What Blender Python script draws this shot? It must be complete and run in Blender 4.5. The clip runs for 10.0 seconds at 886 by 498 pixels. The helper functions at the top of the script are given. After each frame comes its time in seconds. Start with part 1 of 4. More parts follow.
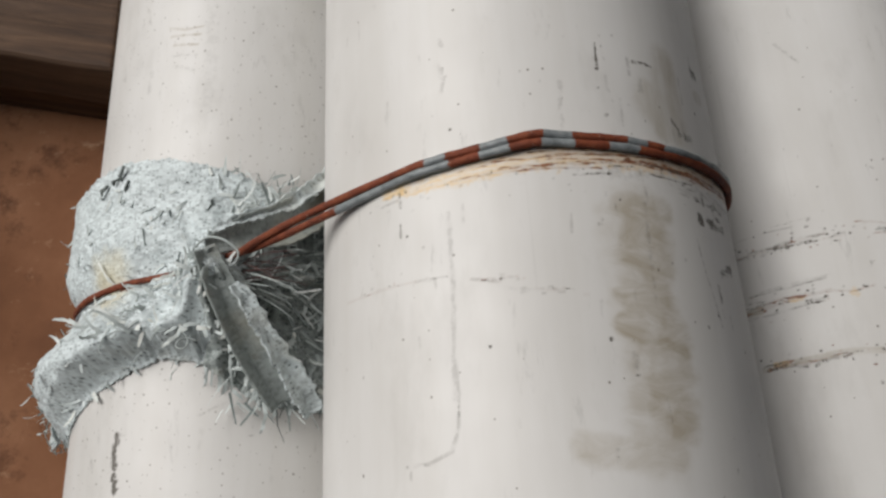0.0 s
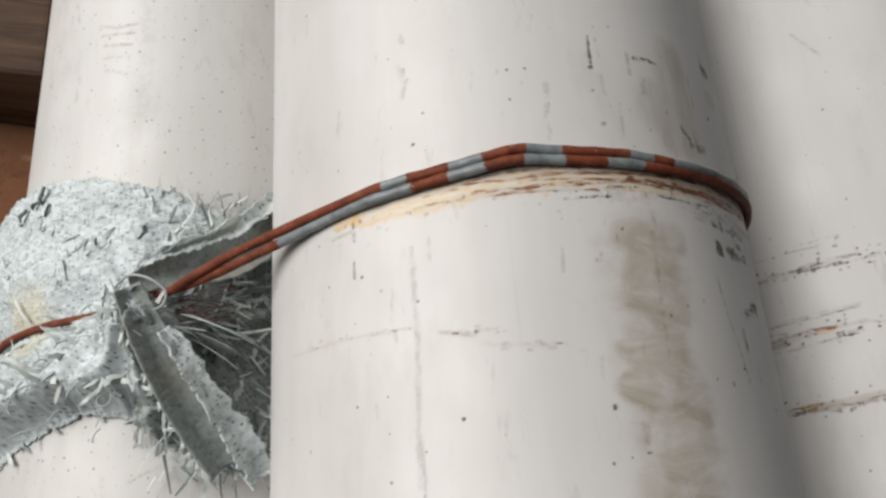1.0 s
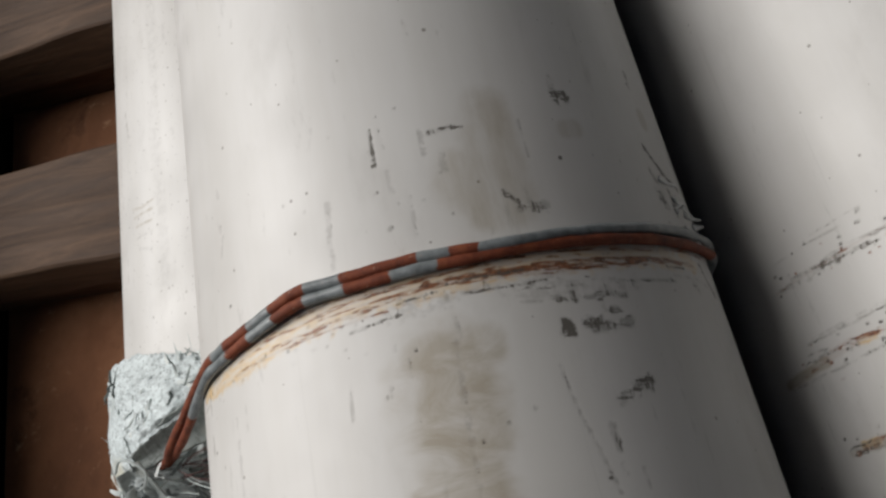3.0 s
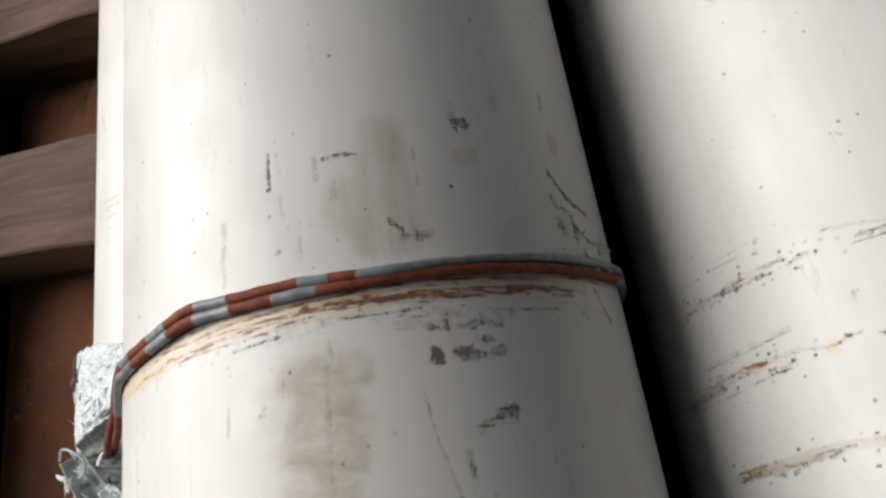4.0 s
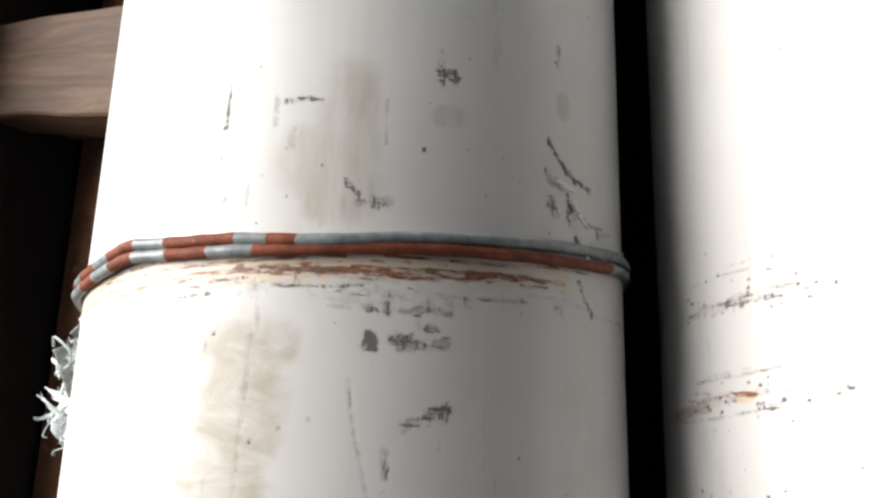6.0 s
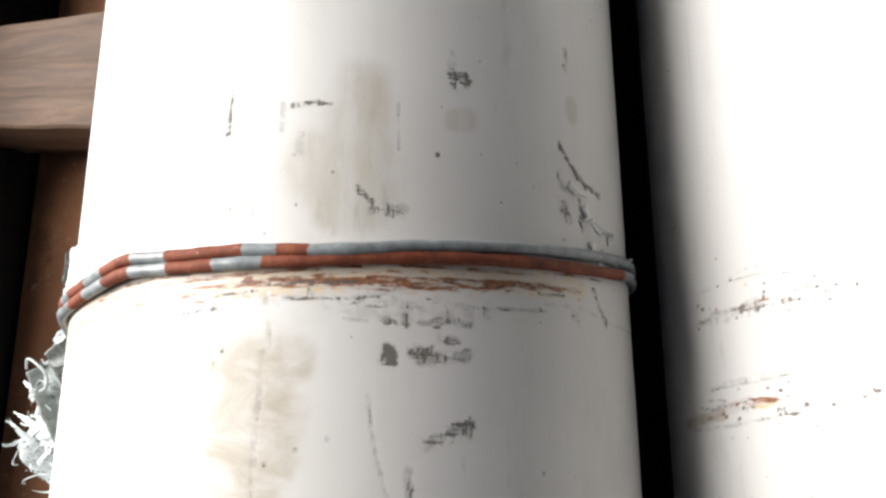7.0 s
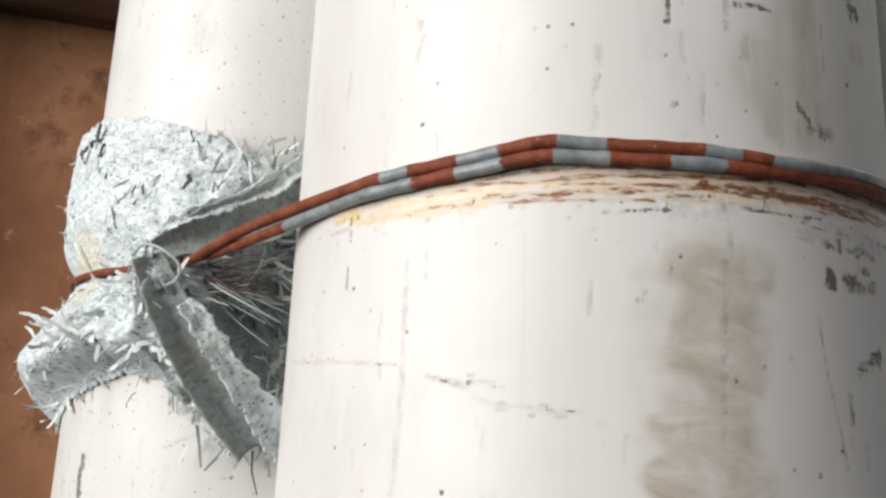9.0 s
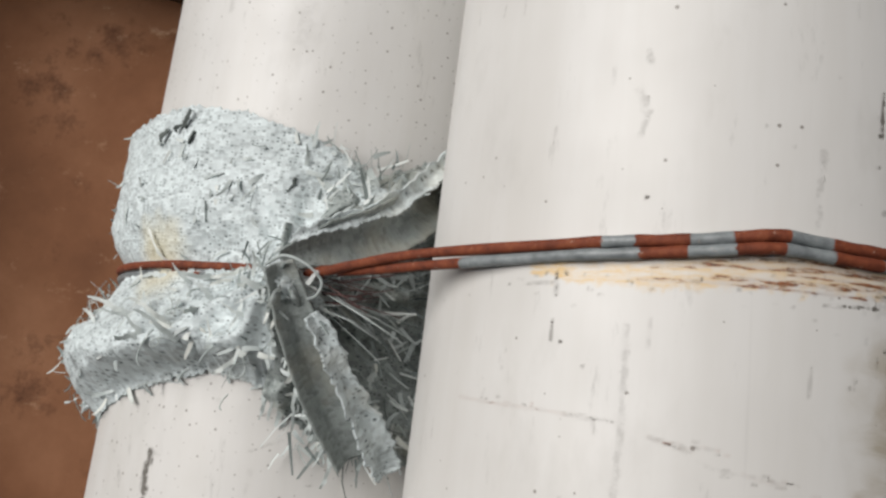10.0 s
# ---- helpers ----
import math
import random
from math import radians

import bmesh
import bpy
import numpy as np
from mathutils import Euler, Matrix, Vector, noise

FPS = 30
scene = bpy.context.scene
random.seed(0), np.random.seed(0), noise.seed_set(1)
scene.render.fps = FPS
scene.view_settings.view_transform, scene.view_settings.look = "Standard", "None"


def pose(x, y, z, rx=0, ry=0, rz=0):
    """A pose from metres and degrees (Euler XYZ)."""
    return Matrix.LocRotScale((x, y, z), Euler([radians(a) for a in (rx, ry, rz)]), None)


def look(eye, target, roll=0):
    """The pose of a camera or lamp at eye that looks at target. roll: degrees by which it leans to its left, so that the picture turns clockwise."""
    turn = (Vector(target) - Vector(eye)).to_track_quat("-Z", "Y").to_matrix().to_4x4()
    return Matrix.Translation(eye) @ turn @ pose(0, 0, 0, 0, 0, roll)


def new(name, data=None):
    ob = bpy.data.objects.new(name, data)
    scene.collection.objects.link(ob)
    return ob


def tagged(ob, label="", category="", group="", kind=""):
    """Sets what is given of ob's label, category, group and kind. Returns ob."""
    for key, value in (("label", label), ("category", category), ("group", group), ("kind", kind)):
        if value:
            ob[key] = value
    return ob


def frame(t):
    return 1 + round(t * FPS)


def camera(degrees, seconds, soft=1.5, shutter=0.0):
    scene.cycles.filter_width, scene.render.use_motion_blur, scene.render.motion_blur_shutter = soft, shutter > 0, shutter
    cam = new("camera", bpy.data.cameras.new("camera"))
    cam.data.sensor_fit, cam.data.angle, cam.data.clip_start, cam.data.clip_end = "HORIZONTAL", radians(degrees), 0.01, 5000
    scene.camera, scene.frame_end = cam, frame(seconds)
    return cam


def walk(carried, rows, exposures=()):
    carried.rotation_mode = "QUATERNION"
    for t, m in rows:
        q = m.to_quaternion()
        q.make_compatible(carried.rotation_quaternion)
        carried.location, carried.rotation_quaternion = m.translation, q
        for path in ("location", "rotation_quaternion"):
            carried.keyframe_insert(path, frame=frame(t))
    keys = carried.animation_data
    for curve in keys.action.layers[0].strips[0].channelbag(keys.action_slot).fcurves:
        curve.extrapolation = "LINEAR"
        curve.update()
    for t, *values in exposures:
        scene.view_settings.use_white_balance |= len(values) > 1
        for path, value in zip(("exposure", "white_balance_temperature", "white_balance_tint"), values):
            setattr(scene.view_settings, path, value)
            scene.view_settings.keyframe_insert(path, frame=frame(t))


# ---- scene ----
# The camera: seconds, place in metres, and turn in degrees.
cam = camera(57.9, 10.0, soft=2.6)
ROWS = [
    (0.0, -0.0273, -0.1011, 0.6058, 21.13, 2.01, -2.72),
    (0.5, -0.0274, -0.0831, 0.5845, 22.05, 0.81, -3.55),
    (1.0, -0.0195, -0.0731, 0.5656, 20.82, 1.86, -3.83),
    (1.5, -0.0068, -0.0653, 0.5515, 19.72, 3.17, -4.84),
    (2.0, 0.0064, -0.0594, 0.5464, 19.07, 5.72, -5.29),
    (2.5, 0.0580, -0.0673, 0.5533, 17.37, 17.11, -9.05),
    (3.0, 0.1060, -0.0499, 0.5255, 17.62, 29.21, -12.68),
    (4.3, 0.1456, -0.0451, 0.5163, 16.19, 30.82, -8.60),
    (4.5, 0.1388, -0.0384, 0.5319, 9.61, 29.20, -9.69),
    (4.7, 0.1308, -0.0333, 0.5508, 7.10, 28.15, -11.09),
    (5.0, 0.1399, -0.0233, 0.5313, 11.84, 31.66, -6.10),
    (5.3, 0.1471, -0.0286, 0.5082, 15.22, 34.52, -0.30),
    (5.5, 0.1558, -0.0327, 0.4947, 13.86, 34.61, 0.56),
    (6.0, 0.1660, -0.0221, 0.4873, 15.10, 35.50, 1.68),
    (6.2, 0.1622, -0.0171, 0.4844, 15.44, 35.37, 1.35),
    (7.3, 0.1432, -0.0243, 0.4920, 14.59, 31.62, -0.68),
    (7.5, 0.1343, -0.0266, 0.4936, 14.31, 30.97, 0.03),
    (8.0, 0.1040, -0.0313, 0.5025, 14.41, 27.43, -0.23),
    (8.5, 0.0621, -0.0267, 0.5187, 12.43, 21.19, 0.82),
    (9.0, 0.0172, -0.0308, 0.5292, 12.69, 13.47, 2.55),
    (9.5, -0.0302, -0.0277, 0.5451, 12.17, 7.27, 4.67),
    (10.0, -0.0565, -0.0212, 0.5521, 11.46, 3.36, 7.03),
]
EXPOSURES = [(0.0, -0.26), (0.5, 0.13), (1.0, -0.10), (1.5, -0.30), (2.0, -0.35), (2.5, -0.13), (3.0, -0.17), (3.6, 0.22), (4.3, 0.30), (4.5, 0.17), (5.0, 0.08), (5.3, -0.08), (5.5, 0.18), (5.8, 0.40),
             (6.0, 1.24), (6.2, 1.4), (7.3, 1.5), (7.5, 1.08), (7.7, 0.7), (8.0, -0.06), (8.3, -0.2), (8.5, -0.15), (9.0, 0.3), (9.5, 0.25), (10.0, -0.15)]
walk(cam, [(t, pose(x, y, z, rx, ry, rz)) for t, x, y, z, rx, ry, rz in ROWS], EXPOSURES)


# ---- light: a pale sky, low sun from one side, softened by haze ----
world = bpy.data.worlds.new("sky")
scene.world = world
world.use_nodes = True
wn = world.node_tree
sky = wn.nodes.new("ShaderNodeTexSky")
sky.sky_type = "NISHITA"
sky.sun_disc = False
sky.sun_elevation, sky.sun_rotation = radians(54), radians(-62)
sky.dust_density = 4.0
wn.links.new(sky.outputs[0], wn.nodes["Background"].inputs[0])
wn.nodes["Background"].inputs[1].default_value = 0.008
sun_data = bpy.data.lights.new("sun", "SUN")
sun_data.energy, sun_data.angle, sun_data.color = 4.4, radians(53), (1.0, 0.967, 0.937)
sun = new("sun", sun_data)
sun.matrix_world = look((-0.60, 0.26, 0.77), (0, 0, 0))


# ---- materials ----
class Nodes:
    """A material's node tree, with short calls for the usual nodes."""

    def __init__(self, name, rough=0.5, metal=0.0, spec=0.5):
        self.mat = bpy.data.materials.new(name)
        self.mat.use_nodes = True
        self.t = self.mat.node_tree
        self.b = self.t.nodes["Principled BSDF"]
        self.b.inputs["Roughness"].default_value = rough
        self.b.inputs["Metallic"].default_value = metal
        self.b.inputs["Specular IOR Level"].default_value = spec
        self.co = self.t.nodes.new("ShaderNodeTexCoord").outputs["Object"]

    def put(self, socket, value):
        if isinstance(value, bpy.types.NodeSocket):
            self.t.links.new(value, socket)
        else:
            socket.default_value = value

    def scaled(self, sx, sy, sz, rz=0.0):
        n = self.t.nodes.new("ShaderNodeMapping")
        n.inputs["Scale"].default_value = (sx, sy, sz)
        n.inputs["Rotation"].default_value = (0, 0, rz)
        self.put(n.inputs["Vector"], self.co)
        return n.outputs[0]

    def noise(self, scale, detail=4.0, rough=0.55, vec=None, distort=0.0):
        n = self.t.nodes.new("ShaderNodeTexNoise")
        n.inputs["Scale"].default_value = scale
        n.inputs["Detail"].default_value = detail
        n.inputs["Roughness"].default_value = rough
        n.inputs["Distortion"].default_value = distort
        self.put(n.inputs["Vector"], vec or self.co)
        return n.outputs["Fac"]

    def dots(self, scale, vec=None):
        n = self.t.nodes.new("ShaderNodeTexVoronoi")
        n.voronoi_dimensions = "2D" if vec else "3D"
        n.inputs["Scale"].default_value = scale
        self.put(n.inputs["Vector"], vec or self.co)
        return n.outputs["Distance"], n.outputs["Color"]

    def ramp(self, fac, *stops):
        n = self.t.nodes.new("ShaderNodeValToRGB")
        e = n.color_ramp.elements
        while len(e) < len(stops):
            e.new(0.5)
        for s, (p, c) in zip(e, stops):
            s.position = p
            s.color = (c, c, c, 1) if isinstance(c, (int, float)) else (*c, 1)
        self.put(n.inputs[0], fac)
        return n.outputs[0]

    def mix(self, fac, a, b, kind="MIX"):
        n = self.t.nodes.new("ShaderNodeMix")
        n.data_type, n.blend_type = "RGBA", kind
        self.put(n.inputs[0], fac)
        for i, v in ((6, a), (7, b)):
            self.put(n.inputs[i], (*v, 1) if isinstance(v, tuple) else v)
        return n.outputs[2]

    def math(self, op, a, b=0.0):
        n = self.t.nodes.new("ShaderNodeMath")
        n.operation = op
        n.use_clamp = op in ("ADD", "MULTIPLY")
        self.put(n.inputs[0], a)
        self.put(n.inputs[1], b)
        return n.outputs[0]

    def attribute(self, name):
        n = self.t.nodes.new("ShaderNodeAttribute")
        n.attribute_name = name
        return n

    def separate(self, colour):
        n = self.t.nodes.new("ShaderNodeSeparateColor")
        self.put(n.inputs[0], colour)
        return n.outputs

    def random(self):
        return self.t.nodes.new("ShaderNodeObjectInfo").outputs["Random"]

    def bump(self, height, strength, distance):
        n = self.t.nodes.new("ShaderNodeBump")
        n.inputs["Strength"].default_value = strength
        n.inputs["Distance"].default_value = distance
        self.put(n.inputs["Height"], height)
        self.put(self.b.inputs["Normal"], n.outputs[0])

    def done(self, colour, rough=None):
        self.put(self.b.inputs["Base Color"], colour)
        if rough is not None:
            self.put(self.b.inputs["Roughness"], rough)
        return self.mat


def pvc_material(name, speck, grain=1.0):
    """White uPVC: faint clouding and drawn streaks, specks, and the marks kept in the mesh."""
    n = Nodes(name, 0.4, spec=0.5)
    cloud = n.ramp(n.noise(9, 5), (0.3, (0.545, 0.535, 0.515)), (0.7, (0.625, 0.62, 0.605)))
    streak = n.ramp(n.noise(70, 5, 0.65, n.scaled(1, 0.10, 1)), (0.36, (0.955, 0.95, 0.94)), (0.62, (1, 1, 1)))
    col = n.mix(1.0, cloud, streak, "MULTIPLY")
    smear = n.ramp(n.noise(38, 6, 0.65, n.scaled(1, 0.45, 1)), (0.56, 0.0), (0.76, 0.42))
    col = n.mix(smear, col, (0.40, 0.39, 0.365))
    scuff = n.ramp(n.noise(120, 8, 0.75, n.scaled(1, 0.22, 1)), (0.61, 0.0), (0.72, 0.5))
    col = n.mix(scuff, col, (0.30, 0.295, 0.28))
    hair = n.ramp(n.noise(420, 3, 0.6, n.scaled(1, 0.02, 1)), (0.68, 0.0), (0.76, 0.16))
    col = n.mix(hair, col, (0.36, 0.355, 0.34))
    uv = n.t.nodes.new("ShaderNodeUVMap").outputs[0]
    dist, cell = n.dots(210, uv)
    keep = n.ramp(n.separate(cell)[0], (1.0 - speck, 0.0), (1.0 - speck + 0.01, 1.0))
    size = n.ramp(n.separate(cell)[1], (0.0, 0.28), (1.0, 1.0))
    spot = n.math("MULTIPLY", n.ramp(n.math("MULTIPLY", dist, size), (0.022 * grain, 0.8), (0.045 * grain, 0.0)), keep)
    col = n.mix(spot, col, (0.15, 0.13, 0.11))
    a = n.attribute("marks")
    grime, rust, tan = n.separate(a.outputs["Color"])[:3]
    orange = a.outputs["Alpha"]
    def drawn(su, sv):
        m = n.t.nodes.new("ShaderNodeMapping")
        m.inputs["Scale"].default_value = (su, sv, 1)
        n.put(m.inputs["Vector"], uv)
        return m.outputs[0]

    across, along = n.noise(620, 6, 0.72, drawn(0.22, 1)), n.noise(560, 6, 0.72, drawn(1, 0.25))
    flecks = n.math("MAXIMUM", across, along)
    crisp = n.ramp(n.math("ADD", flecks, n.math("MULTIPLY", grime, 0.30)), (0.685, 0.0), (0.77, 1.0))
    crisp = n.math("MULTIPLY", crisp, n.math("MULTIPLY", grime, 3.0))
    faint = n.math("MULTIPLY", grime, n.ramp(n.noise(330, 4, 0.6), (0.42, 0.04), (0.58, 0.75)))
    dirt = n.math("MAXIMUM", crisp, faint)
    corroded = n.ramp(n.math("ADD", across, n.math("MULTIPLY", rust, 0.25)), (0.64, 0.0), (0.76, 0.95))
    corroded = n.math("MAXIMUM", n.math("MULTIPLY", corroded, n.math("MULTIPLY", rust, 3.0)), n.math("MULTIPLY", rust, 0.22))
    place = n.t.nodes.new("ShaderNodeSeparateXYZ")
    n.put(place.inputs[0], uv)
    ripple = n.ramp(n.noise(125, 6, 0.62, drawn(0.45, 1), 0.9), (0.34, 0.22), (0.62, 1.0))
    streaky = n.ramp(n.noise(150, 5, 0.65, drawn(1, 0.18)), (0.36, 0.22), (0.64, 1.0))
    below = n.ramp(n.math("ADD", place.outputs[1], 0.5), (0.495, 1.0), (0.515, 0.0))
    soft = n.mix(below, streaky, ripple)
    peel = n.ramp(across, (0.40, 0.25), (0.58, 1.0))
    col = n.mix(n.math("MULTIPLY", n.math("MULTIPLY", tan, soft), 0.95), col, (0.25, 0.196, 0.112))
    col = n.mix(n.math("MULTIPLY", orange, peel), col, (0.585, 0.41, 0.19))
    scab = n.ramp(n.noise(800, 5, 0.7), (0.38, (0.085, 0.028, 0.014)), (0.62, (0.27, 0.095, 0.036)))
    col = n.mix(corroded, col, scab)
    col = n.mix(n.math("MULTIPLY", dirt, 0.92), col, (0.088, 0.079, 0.066))
    rough = n.ramp(n.noise(45, 4), (0.3, 0.36), (0.7, 0.52))
    rough = n.math("ADD", rough, n.math("MULTIPLY", n.math("ADD", grime, n.math("MULTIPLY", tan, 0.3)), 0.35))
    h = n.math("ADD", n.math("ADD", n.math("MULTIPLY", n.noise(14, 3), 0.6), n.math("MULTIPLY", n.noise(70, 5), 0.06)), n.math("MULTIPLY", n.math("SUBTRACT", 1.0, grime), 0.05))
    n.bump(h, 0.30, 0.0030)
    return n.done(col, rough)


def rust_plate_material():
    n = Nodes("rusted_steel", 0.85, 0.0, 0.25)
    c = n.ramp(n.noise(7, 8, 0.62), (0.28, (0.105, 0.043, 0.021)), (0.5, (0.205, 0.090, 0.044)), (0.74, (0.32, 0.158, 0.086)))
    pits = n.ramp(n.noise(26, 8, 0.75), (0.555, 0.0), (0.69, 0.75))
    c = n.mix(pits, c, (0.065, 0.024, 0.012))
    flakes = n.ramp(n.noise(34, 9, 0.85, n.scaled(1, 1.7, 1)), (0.585, 0.0), (0.66, 0.6))
    c = n.mix(flakes, c, (0.46, 0.29, 0.18))
    n.bump(n.noise(70, 7, 0.7), 0.55, 0.002)
    return n.done(c)


def wood_material():
    n = Nodes("weathered_timber", 0.72, spec=0.3)
    v = n.scaled(0.08, 1, 1)
    grain = n.noise(95, 8, 0.74, v, 0.9)
    c = n.ramp(grain, (0.30, (0.026, 0.013, 0.007)), (0.50, (0.076, 0.041, 0.022)), (0.70, (0.140, 0.082, 0.047)))
    broad = n.ramp(n.noise(16, 3, 0.5, n.scaled(0.15, 1, 1)), (0.3, (0.62, 0.60, 0.58)), (0.65, (1, 1, 1)))
    c = n.mix(1.0, c, broad, "MULTIPLY")
    n.bump(grain, 0.7, 0.0018)
    return n.done(c)


def wire_material():
    """A grey plastic coat, worn through to red rust where the mesh says so."""
    n = Nodes("coated_wire", 0.55, spec=0.35)
    worn = n.attribute("worn").outputs["Fac"]
    edge = n.math("ADD", worn, n.math("MULTIPLY", n.math("SUBTRACT", n.noise(230, 5, 0.65), 0.5), 1.3))
    fac = n.ramp(edge, (0.46, 0.0), (0.54, 1.0))
    grey = n.ramp(n.noise(300, 5, 0.65), (0.3, (0.12, 0.132, 0.138)), (0.7, (0.26, 0.285, 0.29)))
    rust = n.ramp(n.noise(260, 6, 0.7), (0.28, (0.070, 0.018, 0.009)), (0.52, (0.165, 0.040, 0.017)), (0.75, (0.25, 0.078, 0.032)))
    scratch = n.ramp(n.noise(480, 5, 0.7), (0.63, 0.0), (0.70, 0.6))
    c = n.mix(scratch, n.mix(fac, grey, rust), (0.50, 0.36, 0.28))
    n.bump(n.noise(500, 5, 0.7), 0.28, 0.0005)
    return n.done(c, n.ramp(fac, (0.0, 0.34), (1.0, 0.75)))


def sack_material(name, light, dark, open_weave=0.92):
    """Woven polypropylene tape: crossing tapes, dark gaps between them, and grime."""
    n = Nodes(name, 0.55, spec=0.35)
    uv = n.t.nodes.new("ShaderNodeUVMap").outputs[0]
    m = n.t.nodes.new("ShaderNodeMapping")
    m.inputs["Scale"].default_value = (1, 1, 1)
    n.put(m.inputs["Vector"], uv)
    warp = n.t.nodes.new("ShaderNodeTexNoise")
    warp.inputs["Scale"].default_value = 60
    n.put(warp.inputs["Vector"], m.outputs[0])
    off = n.t.nodes.new("ShaderNodeVectorMath")
    off.operation = "MULTIPLY_ADD"
    n.put(off.inputs[0], warp.outputs["Color"])
    off.inputs[1].default_value = (0.0030, 0.0030, 0)
    n.put(off.inputs[2], m.outputs[0])
    rows = n.t.nodes.new("ShaderNodeMapping")
    rows.inputs["Scale"].default_value = (1.0, 1.5, 1)
    n.put(rows.inputs["Vector"], off.outputs[0])
    weave = n.t.nodes.new("ShaderNodeTexVoronoi")
    weave.inputs["Scale"].default_value = 600
    weave.inputs["Randomness"].default_value = 0.42
    n.put(weave.inputs["Vector"], rows.outputs[0])
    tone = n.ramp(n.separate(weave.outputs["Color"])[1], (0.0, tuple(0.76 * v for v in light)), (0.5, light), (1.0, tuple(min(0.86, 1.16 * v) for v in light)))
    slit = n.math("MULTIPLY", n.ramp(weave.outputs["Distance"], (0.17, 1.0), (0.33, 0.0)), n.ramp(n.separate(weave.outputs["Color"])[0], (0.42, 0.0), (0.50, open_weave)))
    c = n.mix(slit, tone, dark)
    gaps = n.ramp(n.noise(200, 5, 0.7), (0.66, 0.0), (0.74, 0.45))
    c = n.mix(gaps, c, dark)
    dirt = n.ramp(n.noise(42, 6, 0.65), (0.48, 0.0), (0.74, 0.42))
    c = n.mix(dirt, c, tuple(0.45 * v for v in light))
    buff = n.ramp(n.noise(22, 4), (0.58, 0.0), (0.70, 0.35))
    c = n.mix(buff, c, (0.50, 0.44, 0.31))
    away = n.t.nodes.new("ShaderNodeVectorMath")
    away.operation = "DISTANCE"
    n.put(away.inputs[0], n.co)
    away.inputs[1].default_value = (-0.181, 0.0170, 0.2840)
    stain = n.math("ADD", n.math("MULTIPLY", away.outputs["Value"], 30.0), n.math("MULTIPLY", n.noise(120, 5), 0.4))
    c = n.mix(n.ramp(stain, (0.40, 0.6), (0.74, 0.0)), c, (0.56, 0.49, 0.30))
    h = n.math("ADD", n.math("MULTIPLY", weave.outputs["Distance"], 0.5), n.math("MULTIPLY", n.noise(330, 5, 0.7), 0.6))
    n.bump(h, 0.5, 0.0009)
    return n.done(c)


def tape_material():
    """Loose polypropylene tapes, each a little different."""
    n = Nodes("loose_tape", 0.45, spec=0.4)
    c = n.ramp(n.random(), (0.0, (0.34, 0.38, 0.375)), (0.35, (0.45, 0.50, 0.49)), (0.75, (0.56, 0.61, 0.60)), (1.0, (0.66, 0.68, 0.63)))
    c = n.mix(n.ramp(n.noise(260, 4), (0.5, 0.0), (0.75, 0.5)), c, (0.20, 0.22, 0.21))
    return n.done(c)


def plain_material(name, lo, hi, scale, rough=0.8, spec=0.3):
    n = Nodes(name, rough, spec=spec)
    c = n.ramp(n.noise(scale, 6, 0.6), (0.3, lo), (0.7, hi))
    n.bump(n.noise(scale * 5, 5, 0.65), 0.4, 0.003)
    return n.done(c)


PVC = pvc_material("white_upvc", 0.06)
PVC_SPECKLED = pvc_material("white_upvc_speckled", 0.68, 0.85)
PVC_FLAKE = plain_material("shaved_upvc", (0.55, 0.55, 0.53), (0.72, 0.72, 0.70), 300, 0.45, 0.4)
RUST = rust_plate_material()
TIMBER = wood_material()
WIRE = wire_material()
SACK = sack_material("woven_sack", (0.56, 0.622, 0.63), (0.075, 0.10, 0.105))
# Half-bright copy of the sack cloth; shade in the folds is put into its colour.
SACK_SHADED_SMOOTH = sack_material("smooth_shaded_sack", (0.27, 0.30, 0.29), (0.10, 0.115, 0.11), 0.25)
# Same cloth darkened: the valley's shade is painted into this colour.
SACK_SHADED = sack_material("shaded_sack_tone", (0.30, 0.335, 0.325), (0.05, 0.06, 0.06))
TAPE = tape_material()
STAINED = plain_material("rust_stained_fibre", (0.075, 0.040, 0.042), (0.20, 0.115, 0.105), 300, 0.7, 0.3)
# Dark tone painted for the shade inside small tears.
HOLE_DARK = plain_material("dark_hole_tone", (0.04, 0.05, 0.048), (0.15, 0.17, 0.16), 220, 0.8, 0.2)
BLACK_STEEL = plain_material("near_black_steel", (0.006, 0.005, 0.005), (0.014, 0.011, 0.010), 8, 0.95, 0.1)
# Ground kept near black: deep shade in the gaps is put into its colour.
GROUND = plain_material("shade_dark_ground", (0.010, 0.008, 0.007), (0.022, 0.016, 0.012), 5, 1.0, 0.1)


# ---- building helpers ----
def linked(name, bm, material, parent=None, label="", smooth=False):
    me = bpy.data.meshes.new(name)
    bm.to_mesh(me)
    bm.free()
    me.materials.append(material)
    if smooth:
        me.polygons.foreach_set("use_smooth", [True] * len(me.polygons))
    ob = new(name, me)
    if parent:
        ob.parent = parent
    if label:
        ob["label"] = label
    return ob


def part(name, bm, material, parent, label="", smooth=False):
    return linked(name, bm, material, parent, label, smooth)


